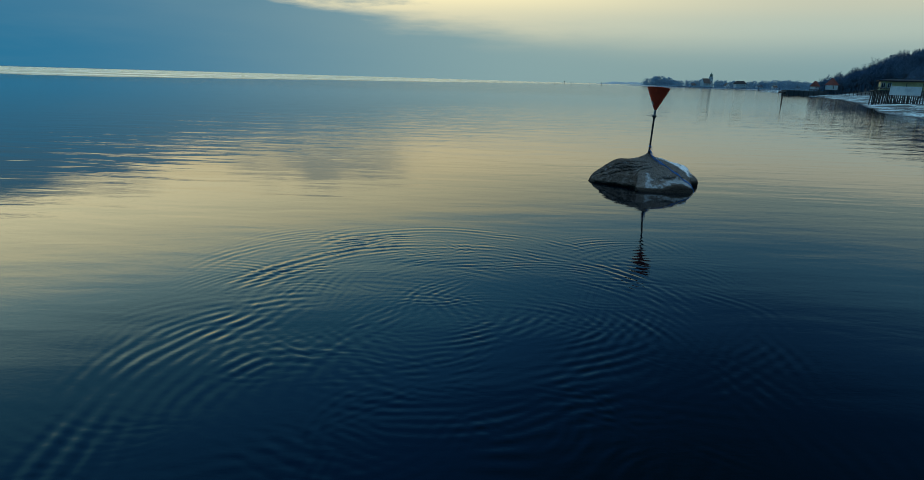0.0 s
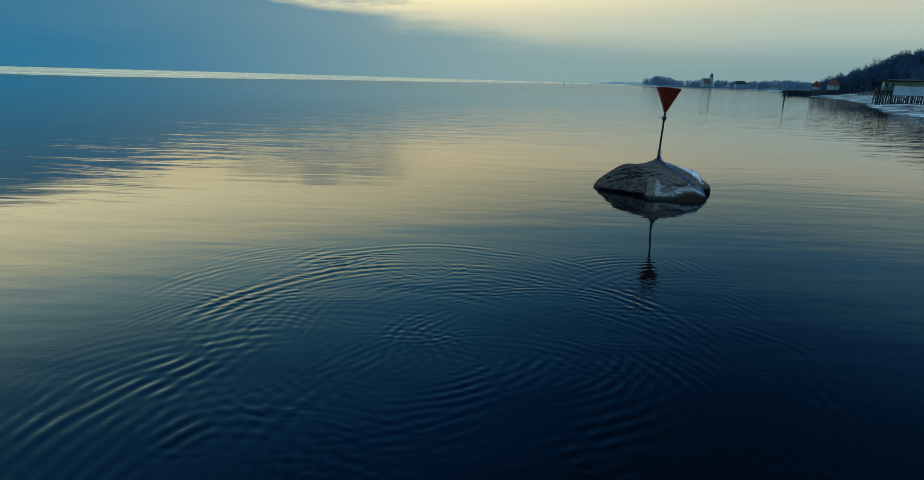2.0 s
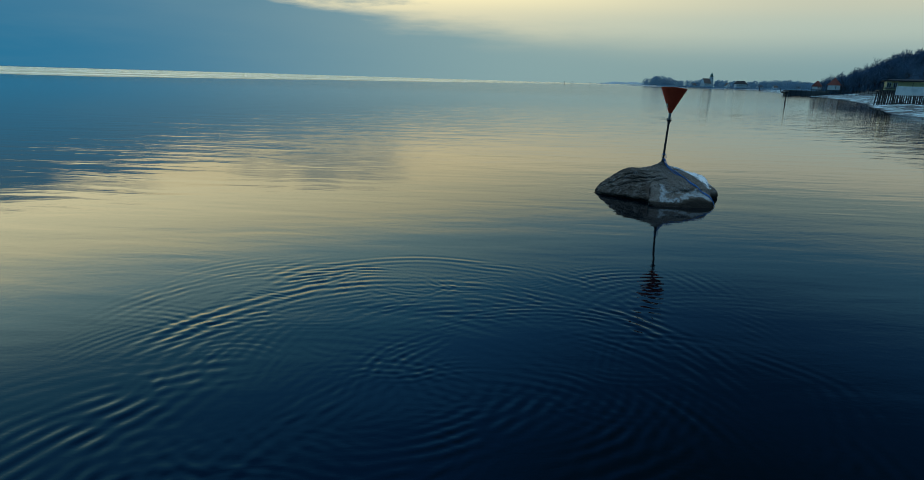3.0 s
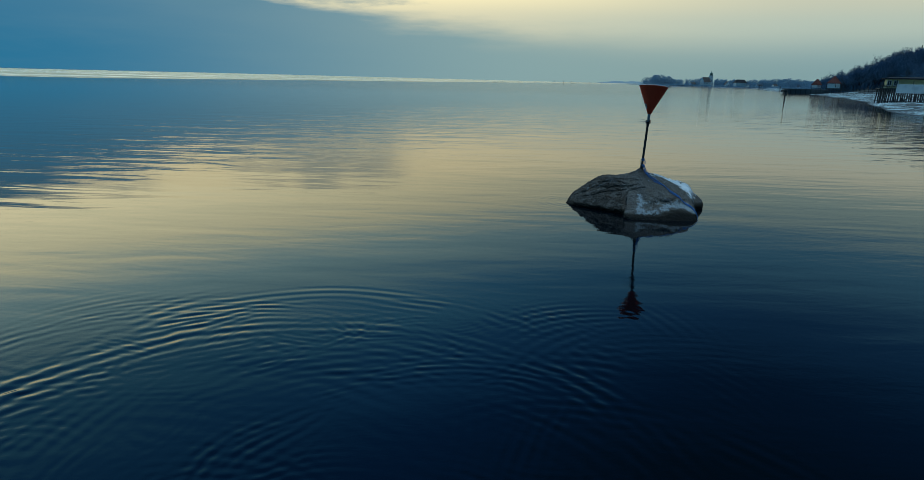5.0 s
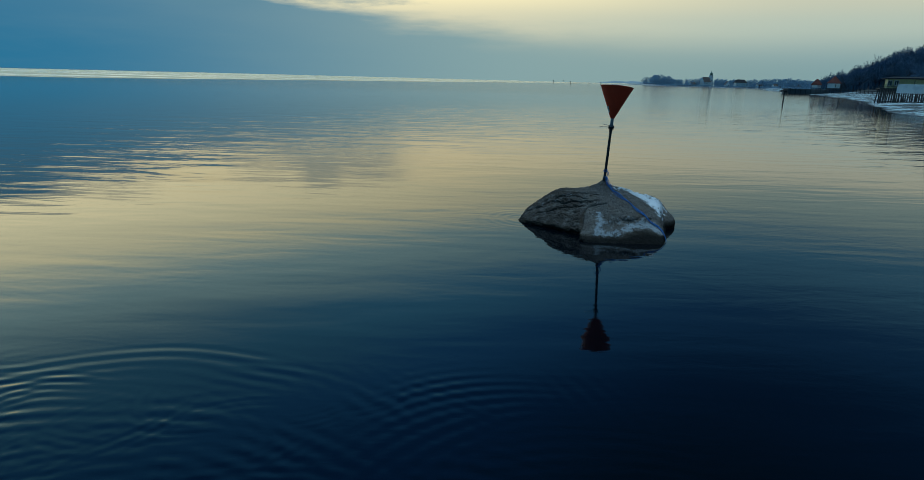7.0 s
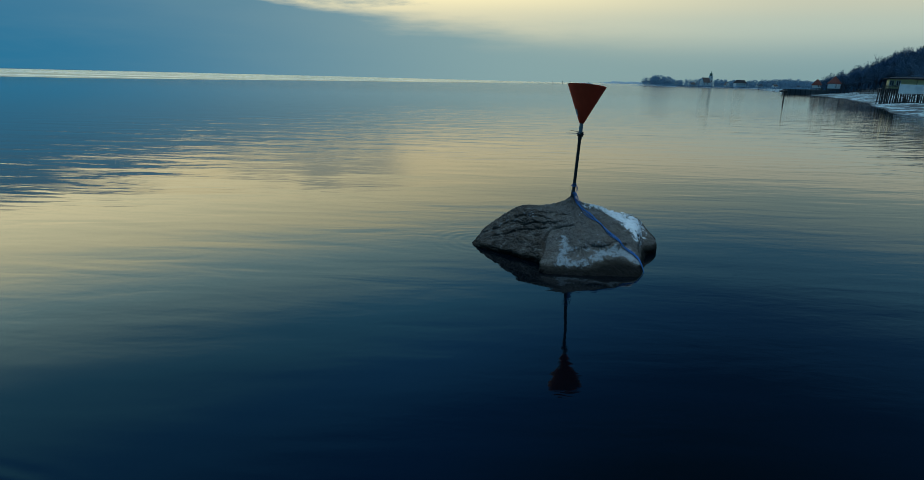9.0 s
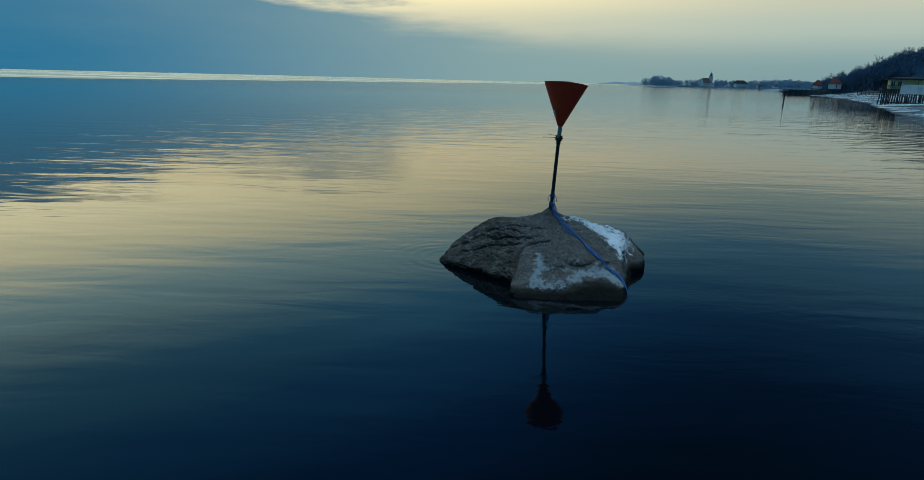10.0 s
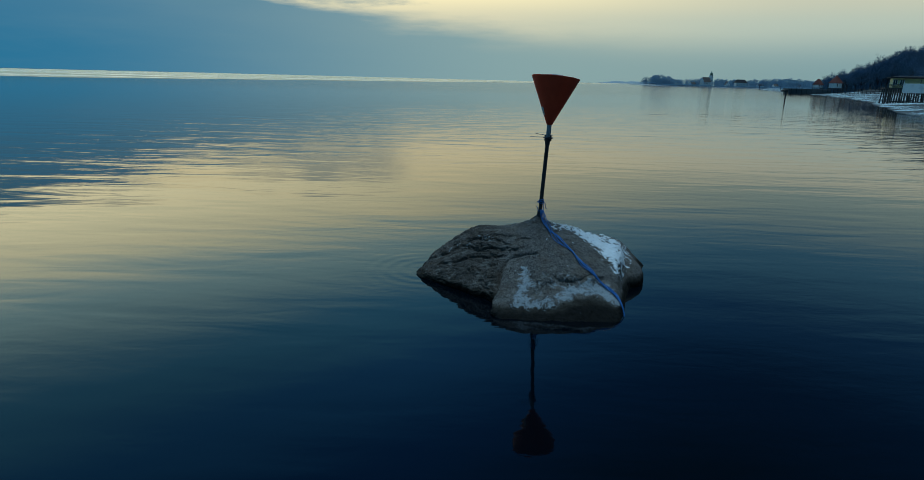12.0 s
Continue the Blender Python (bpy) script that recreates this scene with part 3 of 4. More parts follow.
def build_rock():
    """The body is found along rays from its middle, then gets its relief along the surface's own normals."""
    turns, lifts = np.radians(np.linspace(90, 450, 901)), np.radians(np.linspace(-24, 90, 236))
    turn, lift = np.meshgrid(turns, lifts)
    way = (np.cos(turn) * np.cos(lift), np.sin(turn) * np.cos(lift), np.sin(lift))
    middle = (0.0, -0.75, 0.35)
    inner, outer = np.full(turn.shape, 0.05), np.full(turn.shape, 4.6)
    for _ in range(14):
        r = (inner + outer) / 2
        inside = rock_body(*(m + r * w for m, w in zip(middle, way))) < 0
        inner, outer = np.where(inside, r, inner), np.where(inside, outer, r)
    u, v, z = (m + inner * w for m, w in zip(middle, way))
    here = rock_body(u, v, z)
    slope = np.stack([rock_body(u + 0.02, v, z) - here, rock_body(u, v + 0.02, z) - here, rock_body(u, v, z + 0.02) - here])
    nu, nv, nz = slope / np.maximum(np.linalg.norm(slope, axis=0), 1e-6)
    big = fbm(u, v, z, 1.3, 3)
    mid = fbm(u + 7, v, z * 1.3, 4.5, 3)
    fine = fbm(u, v + 5, z, 16.0, 3)
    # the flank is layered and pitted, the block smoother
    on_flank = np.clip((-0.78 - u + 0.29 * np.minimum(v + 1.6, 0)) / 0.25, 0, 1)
    along = 0.69 * u - 0.73 * v
    level = z * 3.0 - 0.5 * u + 0.25 * big
    layers = fbm(along * 0.35, level, v * 0.3 + 4, 1.6, 4)
    creases = np.clip(0.08 - np.abs(fbm(along * 0.4 + 2, level * 1.2, v * 0.3, 1.4, 4)), 0, 1) / 0.08
    cracks = np.clip(0.04 - np.abs(fbm(u * 0.9 + 3, v * 0.6 + 0.3 * u, z * 1.5, 1.4, 4)), 0, 1) / 0.04
    pits = np.clip(fbm(u, v + 9, z * 1.4, 10.0, 3) - 0.22, 0, 0.5)
    out = 0.050 * big + 0.020 * mid + 0.010 * fine + on_flank * (0.030 * layers - 0.022 * creases) - 0.012 * cracks - (0.030 + 0.03 * on_flank) * pits
    # the notch's groove runs on over the block, and a bowed crack crosses its face
    top = nz > 0.05
    out -= 0.10 * np.exp(-(from_line(u, v, [(-1.12, -2.2), (-1.05, -1.9), (-0.95, -1.45), (-0.84, -1.27), (-0.69, -1.22), (-0.45, -1.25), (-0.20, -1.30)]) / 0.04) ** 2) * top
    out -= 0.024 * np.exp(-(from_line(u, v, [(-0.05, -1.90), (0.20, -1.98), (0.45, -2.0), (0.70, -1.97), (0.92, -1.86)]) / 0.018) ** 2) * top
    out -= 0.060 * np.exp(-(from_line(u, v, [(1.06, -1.80), (1.17, -1.79)]) / 0.03) ** 2) * top
    # ledges along the flank: dark seams with the rock set back beneath them
    for line, deep in (
        ([(-2.55, 0.26), (-2.13, -0.10), (-1.72, -0.36), (-1.45, -0.60), (-1.19, -0.68), (-0.93, -0.89), (-0.62, -1.06)], 0.085),
        ([(-2.30, -0.40), (-2.12, -0.56), (-1.58, -0.67), (-1.30, -0.90), (-1.13, -0.95), (-0.90, -1.08)], 0.062),
        ([(-1.9, 0.05), (-1.4, -0.32), (-0.9, -0.45), (-0.5, -0.75), (-0.30, -0.80)], 0.035),
        ([(-2.2, 0.18), (-1.75, -0.12), (-1.3, -0.42), (-1.0, -0.60), (-0.75, -0.90)], 0.040),
    ):
        far = from_line(u + 0.03 * mid, v + 0.06 * mid, line)
        out -= deep * np.exp(-(far / 0.024) ** 2) * top * (0.55 + 0.9 * np.clip(mid + 0.3, 0, 1))
        below = np.clip(v - np.interp(u, [p[0] for p in line], [p[1] for p in line]), -1, 0)
        out -= deep * 0.5 * np.exp(-far / 0.15) * (below < 0) * top
    out *= np.clip((z + 0.10) / 0.25, 0.3, 1) * (1 - 0.5 * np.clip((u - 1.5) / 0.4, 0, 1))
    u, v, z = u + nu * out, v + nv * out, z + nz * out
    data, used = grid_mesh("rock", u, v, z, ROCK)
    # frozen spray: a tongue and a belt on the block's face, sharp along its lower edge
    def band(line, wide, strong):
        return strong * np.exp(-(from_line(u, v, line) / wide) ** 2)
    edge = np.interp(u, [-0.8, 0.0, 0.22, 0.45, 0.84, 1.1, 1.3], [0.25, 0.26, 0.29, 0.41, 0.44, 0.40, 0.30])
    frost = np.maximum.reduce([
        band([(-0.50, -1.72), (-0.42, -1.98), (-0.60, -2.25), (-0.62, -2.55)], 0.17, 0.95),
        band([(-0.62, -2.50), (0.05, -2.48)], 0.22, 0.80),
        band([(0.22, -2.42), (0.45, -2.18), (0.86, -2.10), (1.15, -2.12), (1.32, -2.36)], 0.22, 0.98),
        band([(-0.25, -2.05), (0.4, -2.1)], 0.40, 0.50),
    ]) * np.clip((z - edge + 0.05 * mid) / 0.035, 0, 1)
    # pale highlight along the flank's upper ledge, put in through the same mask
    frost = np.maximum(frost, band([(-2.3, 0.1), (-1.7, -0.2), (-1.15, -0.45)], 0.16, 0.50))
    rock = new("boulder", data)
    rock.location = ROCK_AT
    tagged(rock, "large grey-brown boulder with frost crust rising from the water", "rock")
    # snow held on the shoulder and in a tongue down the block's edge
    wobble = 0.17 * mid + 0.22 * fine
    depth = np.minimum.reduce([
        (1.55 - u) * 0.915 + (v + 1.62) * 0.402,
        (u - 1.48) * 0.90 + (v + 1.62) * 0.43,
        (0.36 - v) * 0.7,
    ]) + wobble - 0.02
    crest = 0.16 - 1.3 * from_line(u, v, [(0.34, -0.10), (0.67, 0.10), (1.1, 0.05), (1.6, -0.05)])
    depth = np.maximum(depth, crest + 1.6 * wobble)
    # dark ribs of stone break through it
    depth -= 0.26 * np.exp(-((v + 0.16 - 0.10 * (u - 1.2)) / 0.045) ** 2) * (u > 0.5) + 0.2 * np.exp(-((v + 0.36 + 0.2 * (u - 1.5)) / 0.03) ** 2) * (u > 1.35)
    depth = np.where((u > 0.2) & (z > 0.5) & (nz > 0.2), depth, -1)
    # a few loose flakes lower on the face
    for cu, cv, s in ((0.17, -0.63, 0.030), (0.11, -0.68, 0.026), (0.44, -1.66, 0.036), (0.66, -0.91, 0.036), (0.88, -1.69, 0.028)):
        depth = np.maximum(depth, s * 3 - 4 * np.hypot(u - cu, v - cv) + 0.04 * fine)
    # a thin rime round the snow
    frost = np.maximum(frost, 0.52 * np.clip(1 + depth / 0.14, 0, 1))
    # how far above the wet foot the stone stands
    dry = z - np.interp(u, [-3.0, -1.35, -1.05, 0.0, 0.22, 0.45, 0.84, 1.1, 1.3, 1.7, 2.6], [0.24, 0.28, 0.30, 0.31, 0.34, 0.42, 0.45, 0.42, 0.34, 0.38, 0.36])
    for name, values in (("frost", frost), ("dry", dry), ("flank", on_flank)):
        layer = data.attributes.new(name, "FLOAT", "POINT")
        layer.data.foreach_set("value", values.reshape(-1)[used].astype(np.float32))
    cover = depth > 0.02
    keep = cover[:-1, :-1] & cover[1:, 1:] & cover[:-1, 1:] & cover[1:, :-1]
    rise = 0.003 + 0.05 * np.clip(depth, 0, 0.35) + 0.006 * fine
    data, _ = grid_mesh("snow", u + nu * rise, v + nv * rise, z + nz * rise, SNOW, keep)
    snow = new("snow_patch", data)
    snow.location = ROCK_AT
    tagged(snow, "thin bluish white snow left on top of the boulder", "snow", kind="stuff")
    return u, v, z


ROCK_U, ROCK_V, ROCK_Z = build_rock()


def on_rock(u, v):
    near = np.hypot(ROCK_U - u, ROCK_V - v)
    return float(ROCK_Z[near < max(0.03, near.min() + 0.001)].max())


# ---- the beacon on it: a leaning pole with an upturned red cone ----
def build_beacon():
    foot = ROCK_AT + Vector((0.0, 0.0, on_rock(0, 0) - 0.06))
    beacon = base_of("navigation_mark", Matrix.Translation(foot), "leaning steel pole with an upturned faded red cone", "navigation mark")
    over = on_rock(0, 0) - 0.06
    up = (Vector((0.116, 0.095, 3.731)) - Vector((0.0, 0.0, 1.60))).normalized()
    at = lambda z: up * ((z - over) / up.z)
    clamp_z, tip_z = 3.44, 3.73
    pole = bmesh.new()
    rod(pole, at(over), at(clamp_z), 0.046, 0.044, 16)
    rod(pole, at(over), at(over + 0.17), 0.072, 0.060, 16)
    rod(pole, at(clamp_z - 0.16), at(clamp_z - 0.02), 0.056, 0.056, 16)
    part("pole", pole, STEEL, beacon, smooth=False)
    pipe = bmesh.new()
    rod(pipe, at(clamp_z - 0.02), at(tip_z + 0.06), 0.054, 0.052, 16)
    part("upper_pipe", pipe, PIPE, beacon, "scuffed galvanised pipe")
    turn = up.to_track_quat("Z", "Y").to_matrix().to_4x4()
    clamp = bmesh.new()
    box(clamp, (-0.095, -0.06, -0.02), (0.095, 0.06, 0.02), 0.006)
    bmesh.ops.transform(clamp, matrix=Matrix.Translation(at(clamp_z)) @ turn, verts=clamp.verts)
    holder = part("clamp", clamp, STEEL, beacon)
    for side in (-0.085, 0.085):
        bolt = bmesh.new()
        rod(bolt, (side, 0, -0.07), (side, 0, 0.06), 0.014, 0.014, 8)
        rod(bolt, (side, 0, 0.035), (side, 0, 0.065), 0.026, 0.026, 6)
        rod(bolt, (side, 0, -0.065), (side, 0, -0.035), 0.026, 0.026, 6)
        bmesh.ops.transform(bolt, matrix=Matrix.Translation(at(clamp_z)) @ turn, verts=bolt.verts)
        part("bolt", bolt, STEEL, holder)
    for dz, reach, drop in ((0.06, 0.30, 0.045), (0.015, 0.42, 0.012)):
        wire = bmesh.new()
        tube_along(wire, [at(clamp_z) + Vector((0.1 - k * (reach + 0.1) / 6, -0.062 + 0.006 * math.sin(k), dz + drop * (k / 6) ** 2)) for k in range(7)], 0.006, 5)
        part("wire_end", wire, ZINC, beacon, "loose end of tie wire")
    # the cone leans a little more than the pole
    tip = at(tip_z)
    axis = (Vector((0.212, 0.19, 4.782)) - Vector((0.118, 0.10, tip_z))).normalized()
    place = Matrix.Translation(tip) @ axis.to_track_quat("Z", "Y").to_matrix().to_4x4()
    high, wide = 1.055, 0.545
    cone = bmesh.new()
    lathe(cone, [(0.058, 0.0), (0.066, 0.012), (0.302, high * 0.5), (wide - 0.004, high - 0.012), (wide, high - 0.003), (wide - 0.003, high), (wide - 0.012, high), (wide - 0.016, high - 0.02), (0.02, high - 0.03)], 48, place)
    for v in cone.verts:
        v.co += axis * 0.006 * noise.noise(v.co * 5)
    shell = part("cone", cone, RED, beacon, "faded red sheet-metal cone", smooth=False)
    for polygon in shell.data.polygons:
        polygon.use_smooth = len(polygon.vertices) == 4
    lid = bmesh.new()
    lathe(lid, [(0.34, high - 0.029), (0.33, high + 0.002), (0.30, high + 0.022), (0.20, high + 0.048), (0.10, high + 0.060), (0.01, high + 0.064)], 40, place)
    part("lid", lid, CAP, shell, "domed galvanised cap", smooth=True)
    tag = bmesh.new()
    facing = place.to_3x3().inverted() @ Vector((-0.97, -0.26, 0))
    west = math.degrees(math.atan2(facing.y, facing.x))
    for k in range(6):
        z0, z1 = 0.20 + 0.03 * k, 0.23 + 0.03 * k
        for z_ in (z0, z1):
            r = 0.058 + (wide - 0.058) * z_ / high + 0.008
            for a in (west - 14, west, west + 14):
                tag.verts.new(place @ Vector((r * math.cos(radians(a)), r * math.sin(radians(a)), z_)))
    tag.verts.ensure_lookup_table()
    for k in range(6):
        b = k * 6
        for s in range(2):
            tag.faces.new([tag.verts[q] for q in (b + s, b + s + 1, b + s + 4, b + s + 3)])
    bmesh.ops.remove_doubles(tag, verts=tag.verts, dist=0.001)
    bmesh.ops.solidify(tag, geom=tag.faces[:], thickness=0.003)
    sticker = part("sticker", tag, STICKER, shell, "white weathered sticker")
    for z_ in (0.26, 0.31):
        mark = bmesh.new()
        r = 0.058 + (wide - 0.058) * z_ / high + 0.012
        pts = [place @ Vector((r * math.cos(radians(a)), r * math.sin(radians(a)), z_)) for a in (west - 10, west - 5, west, west + 5, west + 10)]
        tube_along(mark, pts, 0.008, 5)
        part("printed_bar", mark, STEEL, sticker)
    return foot, at


FOOT, pole_at = build_beacon()


def build_rope():
    """Blue line hitched round the pole and led down the boulder into the water."""
    rope = base_of("mooring_rope", Matrix.Translation(ROCK_AT), "bright blue rope tied to the pole and trailing down the boulder", "rope")
    route = [(0.03, -0.07), (0.14, -0.28), (0.26, -0.52), (0.38, -0.80), (0.51, -1.08), (0.65, -1.36), (0.80, -1.64), (0.97, -1.87), (1.17, -2.04), (1.36, -2.22), (1.47, -2.40), (1.53, -2.54)]
    rng = random.Random(4)
    for strand in range(5):
        points = []
        phase = rng.uniform(0, 6.3)
        for k in range((len(route) - 1) * 6 + 1):
            a, s = divmod(k, 6)
            p = route[a] if s == 0 else None
            if p is None:
                q = s / 6
                p = (route[a][0] * (1 - q) + route[a + 1][0] * q, route[a][1] * (1 - q) + route[a + 1][1] * q)
            spread_ = 1.0 + 0.9 * math.sin(k * 0.35 + phase)
            off = (strand - 2) * (0.011 + 0.034 * math.exp(-((k - 11) / 7) ** 2))
            side = off * spread_ + 0.012 * math.sin(k * 0.23 + phase)
            u, v = p[0] + side * 0.92, p[1] + side * 0.38
            z = on_rock(u, v) + 0.012 + 0.008 * (strand % 3)
            if k < 3:
                z += 0.05 * (3 - k)
            points.append((u, v, max(z, -0.3)))
        for _ in range(3):
            points = [points[0]] + [tuple((np.array(points[k - 1]) + 2 * np.array(points[k]) + np.array(points[k + 1])) / 4 + (0, 0, 0.001)) for k in range(1, len(points) - 1)] + [points[-1]]
        smooth = [Vector(points[0])] + [(Vector(points[k - 1]) + Vector(points[k]) * 2 + Vector(points[k + 1])) / 4 for k in range(1, len(points) - 1)] + [Vector(points[-1])]
        bm = bmesh.new()
        tube_along(bm, smooth, 0.0085, 6)
        part("strand", bm, ROPE, rope, smooth=True)
    rel = lambda z: FOOT + pole_at(z) - ROCK_AT
    for n_, z in enumerate((1.95, 1.98, 2.01)):
        bm = bmesh.new()
        centre = rel(z)
        tube_along(bm, [centre + Vector((0.055 * math.cos(a), 0.055 * math.sin(a), 0.012 * math.sin(a + n_))) for a in np.linspace(0, 2 * math.pi, 19)], 0.011, 6)
        part("hitch", bm, ROPE, rope, smooth=True)
    top = rel(1.98)
    loops = [
        [(-0.05, -0.04, 0.02), (-0.10, -0.05, -0.02), (-0.10, -0.05, -0.12), (-0.06, -0.06, -0.22), (0.0, -0.06, -0.32)],
        [(0.05, -0.04, 0.0), (0.09, -0.05, -0.05), (0.10, -0.06, -0.14), (0.13, -0.06, -0.17)],
        [(0.05, -0.05, -0.02), (0.06, -0.06, -0.15), (0.04, -0.07, -0.28), (0.07, -0.09, -0.36)],
    ]
    for loop in loops:
        bm = bmesh.new()
        tube_along(bm, [top + Vector(p) for p in loop], 0.009, 6)
        part("loose_end", bm, ROPE, rope, smooth=True)


build_rope()


# ---- the shore: snowy beach, wooded bank, far spit of land ----
SHORE = [(40, 20), (60, 70), (82, 113), (98, 148), (124, 196), (150, 240), (195, 330), (232, 420), (262, 500), (300, 600), (360, 760), (450, 980), (560, 1200), (700, 1400)]


def shore_x(y):
    return np.interp(y, [p[1] for p in SHORE], [p[0] for p in SHORE])


def wood_depth(x, y):
    """How far a place lies inside the wood that climbs the hill behind the pier."""
    return (x - 223 - 0.562 * (y - 400)) * 520 / y


def land_height(x, y):
    """Ground over the water: a flat beach, then a wooded bank that sinks with distance."""
    d = (x - shore_x(y)) * 0.88
    beach = np.where(d < 0, d * 0.12, 0.09 * np.minimum(d, 10) + 0.02 * np.clip(d - 10, 0, 30))
    rise = np.clip((d - 48) / 40, 0, 1)
    near = np.interp(y, [100, 430, 560, 700], [24, 24, 12, 0]) * rise * rise * (3 - 2 * rise)
    step = np.clip((y - 470) / 40, 0, 1)
    hill = np.interp(wood_depth(x, y), [2, 17, 44, 75, 120], [0, 1.0, 9.0, 19, 30]) * step * np.clip((1000 - y) / 250, 0, 1)
    return beach + np.maximum(near, hill)


def build_shore():
    ys = np.concatenate([np.arange(20, 340, 2.5), np.arange(340, 800, 6), np.arange(800, 1401, 35)])
    ds = np.concatenate([np.arange(-5, 16, 0.7), np.arange(16, 70, 3), np.array([80, 100, 140, 200, 300])])
    d, y = np.meshgrid(ds, ys)
    wave = fbm(y * 0.03, d * 0.02, y * 0, 1.0, 3) * 3.0 + fbm(y * 0.2, d * 0.05, y * 0, 1.0, 2) * 0.5
    x = shore_x(y) + d / 0.88 + wave
    z = land_height(x - wave, y) + 0.10 * fbm(x * 0.3, y * 0.3, x * 0, 1.0, 3) * np.clip(d / 4, 0, 1)
    data, _ = grid_mesh("ground", x, y, z, BEACH)
    tagged(new("ground", data), "snow-covered beach and bank along the lake", "ground", kind="structure")
    # far spit
    xs, ys = np.arange(420, 1500, 8.0), np.concatenate([np.arange(1470, 1560, 6.0), np.arange(1560, 1800, 40.0)])
    x, y = np.meshgrid(xs, ys)
    lift = np.clip((y - 1490 - 10 * fbm(x * 0.02, y * 0, x * 0, 1.0, 2)) / 55, -0.3, 1)
    z = 2.2 * lift * np.clip((x - 440) / 40, 0, 1) + np.where(x < 440, -0.5, 0)
    data, _ = grid_mesh("far_ground", x, y, z, FAR_LAND)
    tagged(new("far_ground", data), "low snowy spit of land across the water", "ground", kind="structure")
    # farthest shore, a faint low rise
    xs = np.linspace(960, 1420, 70)
    tops = 16 * np.clip((xs - 960) / 140, 0, 1) + 5 * np.array([noise.fractal(Vector((a * 0.02, 0, 0)), 0.6, 2.0, 4) for a in xs])
    x, y = np.meshgrid(xs, np.array([4600.0, 4620.0, 4700.0]))
    z = np.stack([np.full_like(xs, -1), tops * 0.8, tops])
    data, _ = grid_mesh("backdrop", x, y, z, FAR_HILL)
    tagged(new("backdrop", data), "faint low hills beyond the lake", "hills", kind="structure")


def far_land(n, i):
    where = place_of(n)
    broad = n.noise(n.stretch(where, (0.02, 0.05, 0.3)), 1.0, 4, 0.6)
    n.put(i["Base Color"], n.mix(n.smooth(broad, 0.42, 0.55), (0.05, 0.06, 0.06), (0.46, 0.54, 0.57)))
    n.put(i["Roughness"], 0.9)


FAR_LAND = material("far_snowy_ground", far_land)
# pale blue-grey: the distance haze over the wooded hill, put into its colour
FAR_HILL = plain("hazed_wooded_hill", (0.40, 0.48, 0.52), 1.0, 0.0, 0.1, 0.01, 0.0)
build_shore()


# ---- trees ----
def bare_tree(seed, tall):
    """Trunk with limbs as one mesh, the fine twigs as another: a bare winter tree."""
    rng = random.Random(seed)
    wood = bmesh.new()
    verts, faces = [], []

    def twig(a, b, r):
        way = (b - a).normalized()
        side = way.orthogonal().normalized() * r
        base = len(verts)
        verts.extend([a + side, a - side * 0.5 + way.cross(side) * 0.9, a - side * 0.5 - way.cross(side) * 0.9, b])
        faces.extend([(base, base + 1, base + 3), (base + 1, base + 2, base + 3), (base + 2, base, base + 3)])

    def grow(a, way, length, r, level):
        bend = Vector((rng.uniform(-1, 1), rng.uniform(-1, 1), rng.uniform(-0.2, 0.6))) * 0.22
        mid = a + way * length * 0.5
        way2 = (way + bend).normalized()
        end = mid + way2 * length * 0.5
        if level < 3:
            rod(wood, a, mid, r, r * 0.8, 6)
            rod(wood, mid, end, r * 0.8, r * 0.55, 6)
        else:
            twig(a, end, max(r, 0.035))
        if level == 5:
            return
        count = (6, 5, 4, 5, 5)[level]
        for k in range(count):
            s = rng.uniform(0.35, 1.0) if k else 1.0
            start = a + (mid - a) * min(1, s * 2) if s < 0.5 else mid + (end - mid) * (s - 0.5) * 2
            around = rng.uniform(0, 2 * math.pi)
            tilt = rng.uniform(0.45, 1.1) if k else rng.uniform(0.0, 0.35)
            side = way2.orthogonal().normalized()
            side.rotate(Matrix.Rotation(around, 3, way2))
            out = (way2 * math.cos(tilt) + side * math.sin(tilt) + Vector((0, 0, 0.12))).normalized()
            grow(start, out, length * rng.uniform(0.52, 0.72), r * 0.55 * (1 - 0.4 * s) + 0.01, level + 1)

    grow(Vector((0, 0, -0.5)), Vector((rng.uniform(-0.06, 0.06), rng.uniform(-0.06, 0.06), 1)).normalized(), tall * 0.38, tall * 0.022, 0)
    data = bpy.data.meshes.new("crown")
    data.from_pydata([v[:] for v in verts], [], faces)
    data.materials.append(HAZED_TWIGS)
    tree = base_of("tree", Matrix(), "bare dark winter tree on the wooded bank", "tree", "trees on the bank")
    part("trunk", wood, BARK, tree)
    crown = new("crown", data)
    crown.parent = tree
    return tree


